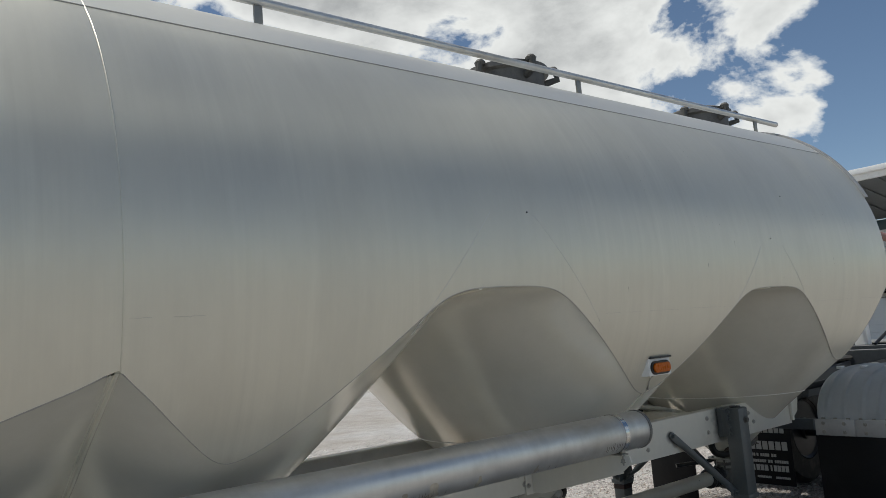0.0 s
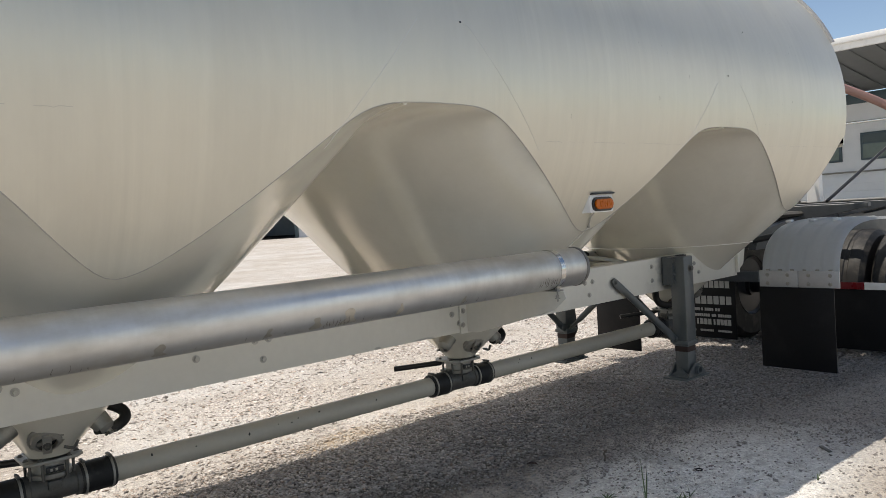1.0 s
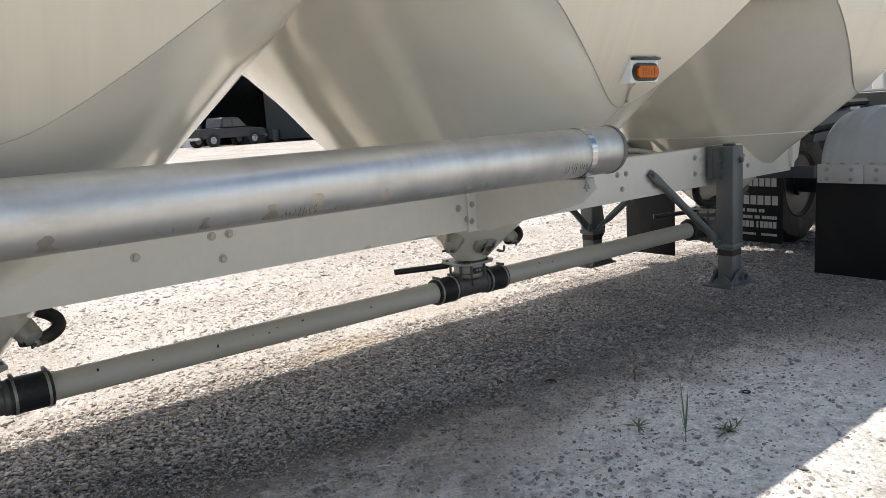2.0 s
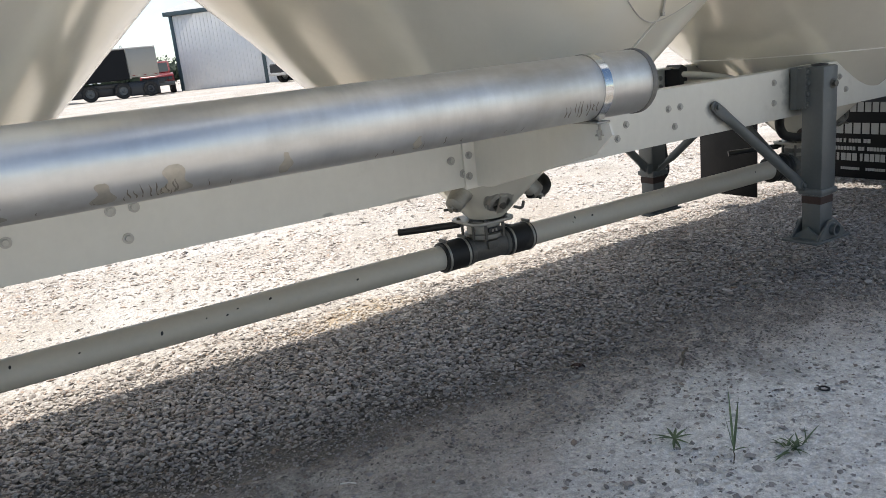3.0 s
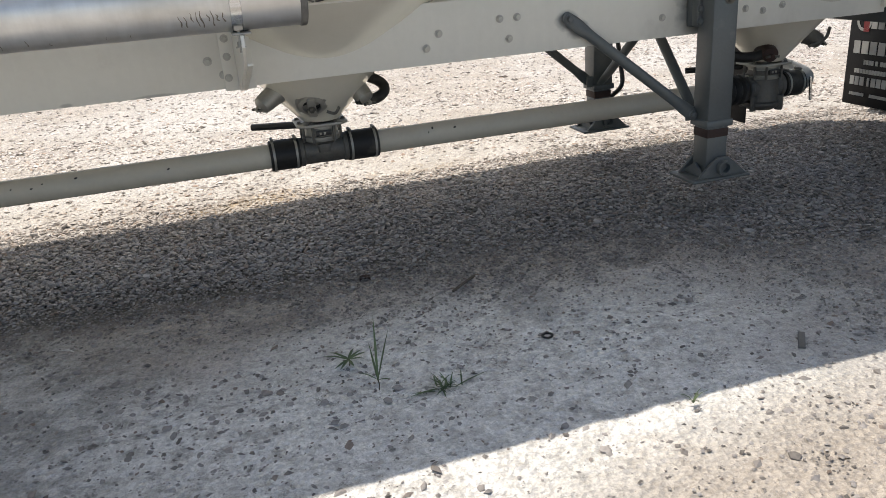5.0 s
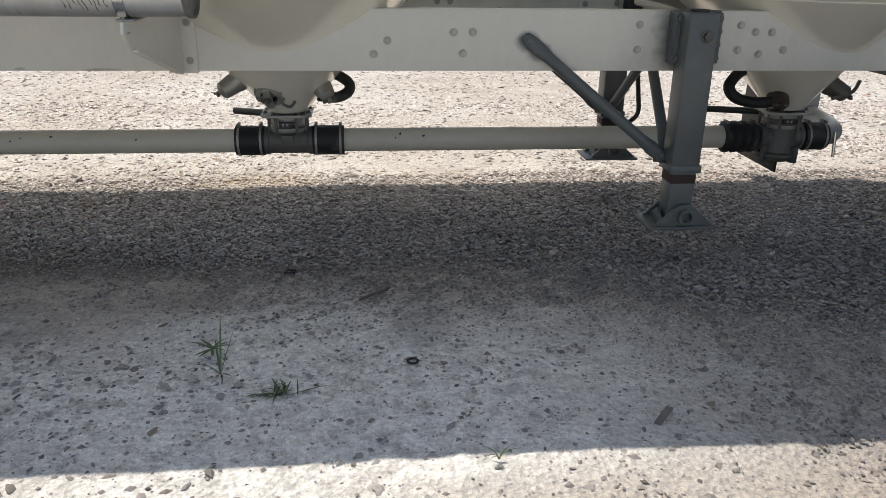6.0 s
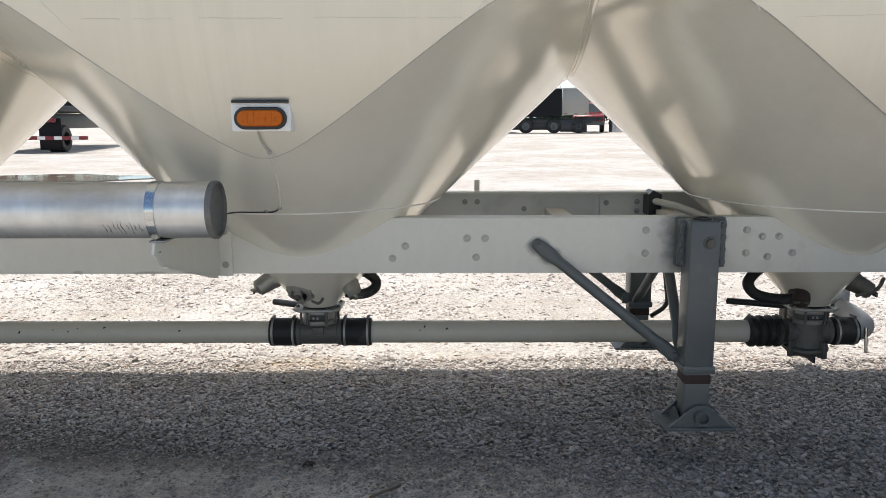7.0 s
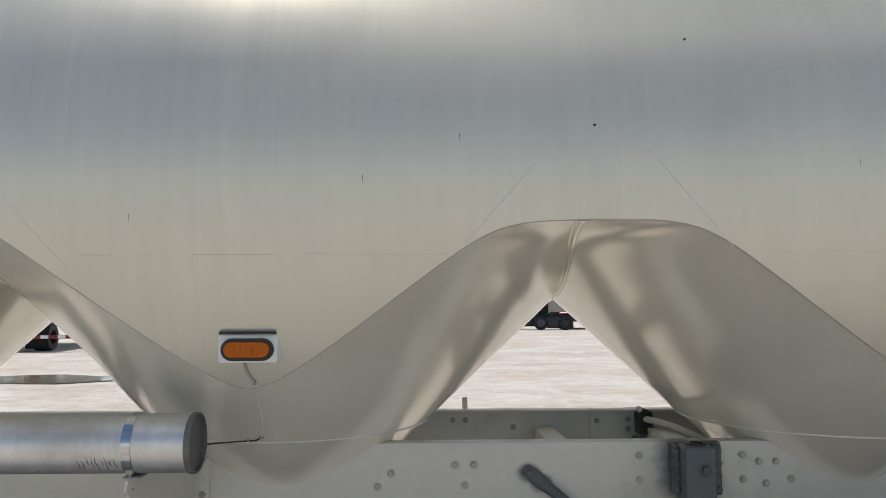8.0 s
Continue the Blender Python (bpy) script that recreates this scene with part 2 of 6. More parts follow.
M_BARK = material("bark", (0.1, 0.08, 0.06), 0.85, 0.0, 0.3, 6, 40)
M_HOSE = material("red_brown_hose", (0.33, 0.19, 0.16), 0.5, 0.0, 0.1, 10, 60)
M_FENDER = material("fender_plastic", (0.52, 0.54, 0.55), 0.4, 0.0, 0.06, 3, 40, 0.0003, 60, (0.40, 0.39, 0.36), (0.6, 0.85), 4)
M_FLAP = material("flap_rubber", (0.007, 0.007, 0.008), 0.5, 0.0, 0.3, 6, 60, 0.0006, 60, (0.014, 0.014, 0.014), (0.55, 0.8), 5, spec=0.2)
M_WATER = material("muddy_water", (0.16, 0.14, 0.10), 0.12, 0.0, 0.1, 2, 20)


# ---- mesh helpers ----
def mesh_of(name, verts, faces, mat, smooth=True):
    me = bpy.data.meshes.new(name)
    me.from_pydata(verts, [], faces)
    me.materials.append(mat)
    if smooth:
        me.polygons.foreach_set("use_smooth", [True] * len(me.polygons))
    me.update()
    return me


def thing(name, base, label, category, group="", kind=""):
    ob = new(name)
    ob.empty_display_size = 0.1
    ob.matrix_basis = Matrix.Translation(base)
    return tagged(ob, label, category, group, kind)


def world_basis(ob):
    m = ob.matrix_basis.copy()
    while ob.parent:
        m = ob.parent.matrix_basis @ ob.matrix_parent_inverse @ m
        ob = ob.parent
    return m


def part(name, bm, mat, parent=None, label="", smooth=True, angle=35):
    """Links a bmesh (or a mesh) as one object, in world coordinates, under a thing or a part."""
    if isinstance(bm, bmesh.types.BMesh):
        bmesh.ops.recalc_face_normals(bm, faces=bm.faces)
        me = bpy.data.meshes.new(name)
        bm.to_mesh(me)
        bm.free()
        me.materials.append(mat)
        if smooth:
            me.polygons.foreach_set("use_smooth", [True] * len(me.polygons))
            me.set_sharp_from_angle(angle=radians(angle))
    else:
        me = bm
    ob = new(name, me)
    if parent is not None:
        ob.parent = parent
        ob.matrix_parent_inverse = world_basis(parent).inverted()
    if label:
        ob["label"] = label
    return ob


def box(x0, x1, y0, y1, z0, z1, bevel=0.004, bm=None, turn=None):
    bm = bm or bmesh.new()
    c = Matrix.Translation(((x0 + x1) / 2, (y0 + y1) / 2, (z0 + z1) / 2))
    made = bmesh.ops.create_cube(bm, size=1, matrix=(turn or Matrix()) @ c @ Matrix.Diagonal((abs(x1 - x0), abs(y1 - y0), abs(z1 - z0), 1)))
    if bevel:
        edges = list({e for v in made["verts"] for e in v.link_edges})
        bmesh.ops.bevel(bm, geom=edges, offset=bevel, segments=2, affect="EDGES", profile=0.5)
    return bm


def prism(points, axis, a, b, bm=None, bevel=0.0):
    """A flat outline drawn in the plane across an axis (0 x, 1 y, 2 z), from a to b."""
    bm = bm or bmesh.new()

    def at(p, v):
        q = list(p)
        q.insert(axis, v)
        return q
    lo = [bm.verts.new(at(p, a)) for p in points]
    hi = [bm.verts.new(at(p, b)) for p in points]
    n = len(points)
    faces = [bm.faces.new(lo), bm.faces.new(list(reversed(hi)))]
    faces += [bm.faces.new((lo[i], hi[i], hi[(i + 1) % n], lo[(i + 1) % n])) for i in range(n)]
    if bevel:
        bmesh.ops.bevel(bm, geom=list({e for f in faces for e in f.edges}), offset=bevel, segments=1, affect="EDGES")
    return bm


def sweep(points, radius, seg=16, bm=None, caps=True):
    """A round bar along points; radius may be one for each."""
    bm = bm or bmesh.new()
    pts = [Vector(p) for p in points]
    rad = radius if isinstance(radius, (list, tuple)) else [radius] * len(pts)
    rings, side = [], None
    for i, p in enumerate(pts):
        d = (pts[min(i + 1, len(pts) - 1)] - pts[max(i - 1, 0)]).normalized()
        if side is None:
            side = d.orthogonal().normalized()
        side = (side - d * side.dot(d)).normalized()
        up = d.cross(side)
        rings.append([bm.verts.new(p + rad[i] * (math.cos(6.2832 * k / seg) * side + math.sin(6.2832 * k / seg) * up)) for k in range(seg)])
    for a, b in zip(rings, rings[1:]):
        for k in range(seg):
            bm.faces.new((a[k], a[(k + 1) % seg], b[(k + 1) % seg], b[k]))
    if caps:
        bm.faces.new(list(reversed(rings[0])))
        bm.faces.new(rings[-1])
    return bm


def curve(points, n=8):
    """A smooth line through points."""
    p = [Vector(q) for q in points]
    p = [2 * p[0] - p[1]] + p + [2 * p[-1] - p[-2]]
    out = []
    for i in range(1, len(p) - 2):
        for k in range(n):
            t = k / n
            out.append(0.5 * (2 * p[i] + (p[i + 1] - p[i - 1]) * t + (2 * p[i - 1] - 5 * p[i] + 4 * p[i + 1] - p[i + 2]) * t * t
                              + (3 * p[i] - p[i - 1] - 3 * p[i + 1] + p[i + 2]) * t ** 3))
    return out + [p[-2]]


def lathe(profile, place, seg=32, bm=None, closed=False):
    """A turned body: (radius, height) pairs round the z axis of the pose given."""
    bm = bm or bmesh.new()
    rings = [[bm.verts.new(place @ Vector((r * math.cos(6.2832 * k / seg), r * math.sin(6.2832 * k / seg), h))) for k in range(seg)] for r, h in profile]
    for a, b in zip(rings, rings[1:]):
        for k in range(seg):
            bm.faces.new((a[k], a[(k + 1) % seg], b[(k + 1) % seg], b[k]))
    if closed:
        for a, b in zip([rings[-1]], [rings[0]]):
            for k in range(seg):
                bm.faces.new((a[k], a[(k + 1) % seg], b[(k + 1) % seg], b[k]))
    else:
        bm.faces.new(list(reversed(rings[0])))
        bm.faces.new(rings[-1])
    return bm


ALONG_X = pose(0, 0, 0, 0, 90, 0)      # z axis laid along +x
ALONG_Y = pose(0, 0, 0, -90, 0, 0)     # z axis laid along +y


def at(x, y, z, m=None):
    return Matrix.Translation((x, y, z)) @ (m or Matrix())


def hexbolt(x, y, z, r=0.011, h=0.008, m=None, bm=None):
    """A bolt head with a washer, standing along the pose's z axis."""
    bm = lathe([(r * 1.5, 0), (r * 1.5, 0.003), (r * 1.45, 0.0035)], at(x, y, z, m), 12, bm)
    return lathe([(r, 0.0032), (r, h + 0.003), (r * 0.85, h + 0.004)], at(x, y, z, m), 6, bm)


OUT = pose(0, 0, 0, 90, 0, 0)          # z axis laid along -y, out of the near side

# ---- ground ----
def ground_height(x, y):
    """Low swells and wheel ruts; the far yard is level."""
    near = np.exp(-((x - 3) ** 2 + (y - 3) ** 2) / 220.0)
    s = np.clip((y - 9.0) / 40.0, 0, 1)
    z = -0.014 * np.clip(y - 2.6, 0, 2.5) + 0.38 * s * s * (3 - 2 * s)
    z = z + near * (0.010 * np.sin(1.1 * x + 0.6 * y) * np.sin(0.8 * y - 0.5 * x) + 0.004 * np.sin(4.1 * x + 1.3 * y))
    return z


def graded(lo, hi, centre, fine, growth):
    right, step, v = [], fine, centre
    while v < hi:
        right.append(v); v += step; step = step * growth if v - centre > 3.6 else step
    left, step, v = [], fine, centre - fine
    while v > lo:
        left.append(v); v -= step; step = step * growth if centre - v > 3.6 else step
    return np.array(sorted(left + right) + [hi])


gx, gy = graded(-900, 900, 3.2, 0.05, 1.09), graded(-900, 1500, 3.0, 0.05, 1.09)
GX, GY = np.meshgrid(gx, gy, indexing="ij")
GZ = ground_height(GX, GY)
near_mask = (np.abs(GX - 3.2) < 5) & (np.abs(GY - 3) < 5)
GZ = GZ + near_mask * np.random.normal(0, 0.003, GX.shape)
nx, ny = GX.shape
idx = np.arange(nx * ny).reshape(nx, ny)
quads = np.stack([idx[:-1, :-1], idx[1:, :-1], idx[1:, 1:], idx[:-1, 1:]], -1).reshape(-1, 4)


def ground_material():
    m = bpy.data.materials.new("dusty_crushed_stone")
    m.use_nodes = True
    n, l = m.node_tree.nodes, m.node_tree.links
    b = n["Principled BSDF"]
    b.inputs["Roughness"].default_value = 0.95
    b.inputs["Specular IOR Level"].default_value = 0.2
    co = n.new("ShaderNodeTexCoord")

    def noise_tex(s, d=6.0, r=0.6):
        t = n.new("ShaderNodeTexNoise")
        t.inputs["Scale"].default_value, t.inputs["Detail"].default_value, t.inputs["Roughness"].default_value = s, d, r
        l.new(co.outputs["Object"], t.inputs["Vector"])
        return t

    big, mid, fine = noise_tex(0.45), noise_tex(3.0), noise_tex(45.0, 4.0)
    vor = n.new("ShaderNodeTexVoronoi")
    vor.inputs["Scale"].default_value = 55.0
    l.new(co.outputs["Object"], vor.inputs["Vector"])
    r1 = n.new("ShaderNodeValToRGB")
    e = r1.color_ramp.elements
    e[0].position, e[0].color = 0.33, (0.36, 0.335, 0.305, 1)
    e[1].position, e[1].color = 0.66, (0.56, 0.538, 0.512, 1)
    l.new(mid.outputs["Fac"], r1.inputs[0])
    r2 = n.new("ShaderNodeValToRGB")
    e = r2.color_ramp.elements
    e[0].position, e[0].color = 0.42, (0.42, 0.37, 0.32, 1)
    e[1].position, e[1].color = 0.6, (0.58, 0.566, 0.548, 1)
    l.new(big.outputs["Fac"], r2.inputs[0])
    mx = n.new("ShaderNodeMix"); mx.data_type = "RGBA"; mx.inputs["Factor"].default_value = 0.5
    l.new(r1.outputs[0], mx.inputs["A"]); l.new(r2.outputs[0], mx.inputs["B"])
    sx = n.new("ShaderNodeSeparateXYZ")
    l.new(co.outputs["Object"], sx.inputs[0])

    def calc(op, a, b=None, c=None):
        q = n.new("ShaderNodeMath")
        q.operation = op
        for k, v in enumerate((a, b, c)):
            if v is None:
                continue
            if isinstance(v, (int, float)):
                q.inputs[k].default_value = v
            else:
                l.new(v, q.inputs[k])
        return q.outputs[0]

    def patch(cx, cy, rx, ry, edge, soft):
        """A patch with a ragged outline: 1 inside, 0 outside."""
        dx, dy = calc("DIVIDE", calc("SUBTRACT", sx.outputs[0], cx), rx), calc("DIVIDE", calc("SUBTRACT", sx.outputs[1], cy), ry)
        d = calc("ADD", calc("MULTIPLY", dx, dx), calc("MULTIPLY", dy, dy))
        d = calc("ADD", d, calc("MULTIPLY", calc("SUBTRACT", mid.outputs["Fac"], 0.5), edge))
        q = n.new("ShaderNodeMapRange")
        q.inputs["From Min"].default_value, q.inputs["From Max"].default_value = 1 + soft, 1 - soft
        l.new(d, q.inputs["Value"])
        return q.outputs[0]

    def over(base, colour, mask, amount=1.0):
        q = n.new("ShaderNodeMix"); q.data_type = "RGBA"
        l.new(calc("MULTIPLY", mask, amount), q.inputs["Factor"])
        l.new(base, q.inputs["A"])
        q.inputs["B"].default_value = (*colour, 1)
        return q.outputs["Result"]

    tone = mx.outputs["Result"]
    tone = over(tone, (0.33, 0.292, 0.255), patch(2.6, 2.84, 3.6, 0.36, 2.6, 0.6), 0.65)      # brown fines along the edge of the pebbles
    tone = over(tone, (0.10, 0.09, 0.08), patch(2.2, 3.52, 7.0, 0.54, 1.0, 0.4), 0.9)      # shade in the gaps between the pebbles, put into the ground colour
    tone = over(tone, (0.30, 0.275, 0.25), patch(6.3, 2.1, 1.45, 1.6, 1.6, 0.5), 0.85)      # bare dark fines by the landing gear
    dust = patch(3.85, 1.95, 1.25, 0.70, 2.4, 0.5)
    white = patch(3.72, 2.0, 0.95, 0.52, 2.4, 0.6)
    tone = over(tone, (0.48, 0.467, 0.44), dust, 0.9)      # grey dust bed
    trod = patch(1.95, 2.2, 1.1, 0.72, 2.4, 0.6)
    tone = over(tone, (0.30, 0.292, 0.272), trod, 0.85)      # trodden dust
    flecks = noise_tex(14.0, 8.0, 0.68)
    worn = n.new("ShaderNodeMapRange")
    worn.inputs["From Min"].default_value, worn.inputs["From Max"].default_value = 0.36, 0.54
    l.new(flecks.outputs["Fac"], worn.inputs["Value"])
    crust = noise_tex(7.0, 10.0, 0.70)
    flake = n.new("ShaderNodeMapRange")
    flake.inputs["From Min"].default_value, flake.inputs["From Max"].default_value = 0.47, 0.56
    l.new(crust.outputs["Fac"], flake.inputs["Value"])
    tone = over(tone, (0.53, 0.517, 0.49), calc("MULTIPLY", trod, flake.outputs[0]), 0.9)      # rags of crust left on it
    tone = over(tone, (0.74, 0.727, 0.695), calc("MULTIPLY", white, worn.outputs[0]), 0.9)      # white lime dust
    tone = over(tone, (0.38, 0.335, 0.285), patch(4.8, 1.1, 1.5, 0.5, 1.8, 0.5), 0.8)      # tan trodden earth
    crack = n.new("ShaderNodeTexVoronoi")
    crack.feature = "DISTANCE_TO_EDGE"
    crack.inputs["Scale"].default_value = 7.0
    wv = n.new("ShaderNodeVectorMath"); wv.operation = "MULTIPLY_ADD"
    wv.inputs[1].default_value = (0.16, 0.16, 0.16)
    l.new(flecks.outputs["Color"], wv.inputs[0]); l.new(co.outputs["Object"], wv.inputs[2])
    l.new(wv.outputs[0], crack.inputs["Vector"])
    line = n.new("ShaderNodeMapRange")
    line.inputs["From Min"].default_value, line.inputs["From Max"].default_value = 0.022, 0.008
    l.new(crack.outputs["Distance"], line.inputs["Value"])
    broken = n.new("ShaderNodeMapRange")
    broken.inputs["From Min"].default_value, broken.inputs["From Max"].default_value = 0.5, 0.6
    l.new(mid.outputs["Fac"], broken.inputs["Value"])
    cracks = calc("MULTIPLY", calc("MULTIPLY", line.outputs[0], broken.outputs[0]), dust)
    tone = over(tone, (0.25, 0.24, 0.22), cracks, 0.8)      # drying cracks in the crust
    tone = over(tone, (0.68, 0.66, 0.63), patch(1.4, 2.35, 0.8, 0.25, 3.2, 0.6), 0.7)
    tone = over(tone, (0.15, 0.142, 0.135), patch(4.15, 2.46, 0.10, 0.16, 2.4, 0.6), 0.38)     # damp mark
    tone = over(tone, (0.40, 0.30, 0.19), patch(3.35, 4.25, 0.35, 0.14, 2.5, 0.5), 0.7)      # clay spill
    mr = n.new("ShaderNodeMapRange")
    mr.inputs["From Min"].default_value, mr.inputs["From Max"].default_value = 0.3, 0.7
    mr.inputs["To Min"].default_value, mr.inputs["To Max"].default_value = 0.72, 1.28
    grains = n.new("ShaderNodeTexVoronoi")
    grains.inputs["Scale"].default_value = 150.0
    l.new(wv.outputs[0], grains.inputs["Vector"])
    crumbs = n.new("ShaderNodeSeparateColor")
    l.new(grains.outputs["Color"], crumbs.inputs[0])
    l.new(calc("ADD", calc("MULTIPLY", fine.outputs["Fac"], 0.65), calc("MULTIPLY", crumbs.outputs[0], 0.35)), mr.inputs["Value"])
    sc = n.new("ShaderNodeVectorMath"); sc.operation = "SCALE"
    l.new(tone, sc.inputs[0]); l.new(mr.outputs[0], sc.inputs["Scale"])
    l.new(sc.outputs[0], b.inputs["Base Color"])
    bp = n.new("ShaderNodeBump")
    bp.inputs["Strength"].default_value, bp.inputs["Distance"].default_value = 1.0, 0.012
    ad = n.new("ShaderNodeMath"); ad.operation = "MULTIPLY_ADD"; ad.inputs[1].default_value = 0.5
    l.new(fine.outputs["Fac"], ad.inputs[0]); l.new(vor.outputs["Distance"], ad.inputs[2])
    relief = calc("SUBTRACT", ad.outputs[0], calc("MULTIPLY", grains.outputs["Distance"], 0.05))
    l.new(calc("ADD", relief, calc("MULTIPLY", calc("MULTIPLY", trod, flake.outputs[0]), 0.2)), bp.inputs["Height"]); l.new(bp.outputs[0], b.inputs["Normal"])
    return m


def stone_material():
    m = bpy.data.materials.new("pebble")
    m.use_nodes = True
    n, l = m.node_tree.nodes, m.node_tree.links
    b = n["Principled BSDF"]
    b.inputs["Roughness"].default_value = 0.85
    b.inputs["Specular IOR Level"].default_value = 0.3
    g, co, t = n.new("ShaderNodeNewGeometry"), n.new("ShaderNodeTexCoord"), n.new("ShaderNodeTexNoise")
    t.inputs["Scale"].default_value, t.inputs["Detail"].default_value = 90.0, 4.0
    l.new(co.outputs["Object"], t.inputs["Vector"])
    r = n.new("ShaderNodeValToRGB")
    e = r.color_ramp.elements
    e[0].position, e[0].color = 0.0, (0.20, 0.182, 0.165, 1)
    e[1].position, e[1].color = 1.0, (0.70, 0.665, 0.636, 1)
    for p, c in ((0.2, (0.36, 0.33, 0.305, 1)), (0.5, (0.47, 0.437, 0.412, 1)), (0.8, (0.56, 0.526, 0.499, 1)), (0.88, (0.36, 0.28, 0.225, 1))):
        q = e.new(p)
        q.color = c
    l.new(g.outputs["Random Per Island"], r.inputs[0])
    mr = n.new("ShaderNodeMapRange")
    mr.inputs["From Min"].default_value, mr.inputs["From Max"].default_value = 0.3, 0.7
    mr.inputs["To Min"].default_value, mr.inputs["To Max"].default_value = 0.82, 1.15
    l.new(t.outputs["Fac"], mr.inputs["Value"])
    sc = n.new("ShaderNodeVectorMath"); sc.operation = "SCALE"
    l.new(r.outputs[0], sc.inputs[0]); l.new(mr.outputs[0], sc.inputs["Scale"])
    out = sc.outputs[0]
    sy = n.new("ShaderNodeSeparateXYZ")          # shade under the trailer, sun and pale dust towards the yard, put in the colour
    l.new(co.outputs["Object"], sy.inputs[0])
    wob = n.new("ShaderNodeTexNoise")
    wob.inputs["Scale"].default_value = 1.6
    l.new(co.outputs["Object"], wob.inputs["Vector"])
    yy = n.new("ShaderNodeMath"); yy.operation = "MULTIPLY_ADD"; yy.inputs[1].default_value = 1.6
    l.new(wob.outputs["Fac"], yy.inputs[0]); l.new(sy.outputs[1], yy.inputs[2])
    dusty_sunlit = n.new("ShaderNodeMapRange")
    dusty_sunlit.inputs["From Min"].default_value, dusty_sunlit.inputs["From Max"].default_value = 3.9, 5.8
    dusty_sunlit.inputs["To Min"].default_value, dusty_sunlit.inputs["To Max"].default_value = 0.58, 1.15
    l.new(yy.outputs[0], dusty_sunlit.inputs["Value"])
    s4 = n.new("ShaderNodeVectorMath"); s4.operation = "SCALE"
    l.new(out, s4.inputs[0]); l.new(dusty_sunlit.outputs[0], s4.inputs["Scale"])
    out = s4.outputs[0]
    for place, size in (((3.38, 4.24, 0), (0.32, 0.15, 1)), ((4.3, 4.42, 0), (0.42, 0.13, 1))):      # clay spilt over the pebbles
        mp = n.new("ShaderNodeMapping")
        mp.vector_type = "TEXTURE"
        mp.inputs["Location"].default_value, mp.inputs["Scale"].default_value = place, size
        l.new(co.outputs["Object"], mp.inputs[0])
        ln = n.new("ShaderNodeVectorMath"); ln.operation = "LENGTH"
        l.new(mp.outputs[0], ln.inputs[0])
        fd = n.new("ShaderNodeMapRange")
        fd.inputs["From Min"].default_value, fd.inputs["From Max"].default_value, fd.inputs["To Min"].default_value, fd.inputs["To Max"].default_value = 0.4, 1.2, 0.6, 0.0
        l.new(ln.outputs["Value"], fd.inputs["Value"])
        mc = n.new("ShaderNodeMix"); mc.data_type = "RGBA"
        l.new(fd.outputs[0], mc.inputs["Factor"]); l.new(out, mc.inputs["A"])
        mc.inputs["B"].default_value = (0.50, 0.44, 0.37, 1)
        out = mc.outputs["Result"]
    l.new(out, b.inputs["Base Color"])
    return m


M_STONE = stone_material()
M_ALU = material("dull_aluminium", (0.42, 0.42, 0.42), 0.5, 0.4, 0.15, 2, 25)
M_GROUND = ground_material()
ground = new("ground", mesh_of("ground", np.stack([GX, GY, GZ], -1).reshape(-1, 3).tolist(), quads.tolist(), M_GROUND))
tagged(ground, "pale dusty crushed-stone yard with wheel ruts", "ground", kind="structure")

# ---- tank trailer ----
Y0, ZC, R = 3.42, 1.92, 1.15                 # tank axis and radius
X_REAR, X_FRONT = -3.2, 6.28
A, B, ZA, P, CAP = 1.08, 1.29, 0.52, 1.65, 1.73   # slope of the hopper walls, apex height, roundness, height of the arches
MID, STEEP, WIDE, HIGH, FORE = (A, P, CAP), (0.74, P, CAP), (1.05, 1.95, 1.76, 1.72), (A, 1.575, 1.766), (A, 1.83, 1.732)
SLACK, BLUNT = (2.2, P, CAP), (0.6, P, CAP)
HOPPERS = [(-2.3, -3.2, -1.0, MID, MID), (0.05, -1.0, 1.11, SLACK, SLACK), (1.48, 1.11, 2.55, STEEP, WIDE), (3.65, 2.55, 4.74, HIGH, MID), (5.84, 4.74, 6.28, FORE, BLUNT)]

trailer = thing("tank_trailer", (2.5, Y0, 0), "off-white dry bulk tank trailer with cone hoppers, parked on gravel", "tank trailer")


def hopper_height(dx, dy, shape):
    """Height of the hopper wall over the plan, levelling out under the arches."""
    a, p, cap, *end = shape[0] if dx < 0 else shape[1]
    if end:                                   # the plan turns from round to pointed towards the ridge
        s = min(max((abs(dx) - 0.5) / 0.57, (abs(dy) - 0.62) / 0.36, 0.0), 1.0)
        p += (end[0] - p) * s * s * (3 - 2 * s)
    low = ((abs(dx) / a) ** 2.0 + (abs(dy) / B) ** 2.0) ** 0.5      # a round cone at the outlet
    s = min(max((low - 0.48) / 0.30, 0.0), 1.0)
    p = 2.0 + (p - 2.0) * s * s * (3 - 2 * s)
    raw = ZA + ((abs(dx) / a) ** p + (abs(dy) / B) ** p) ** (1 / p)
    k = 0.036
    return -k * math.log(math.exp(-raw / k) + math.exp(-cap / k))


LEAN = {4.74: -0.085, 2.55: -0.105}             # how far a ridge has bent along the tank where it reaches the shell


def ridge_x(edge, dy):
    return edge + LEAN.get(edge, 0.0) * (dy / 1.14) ** 2


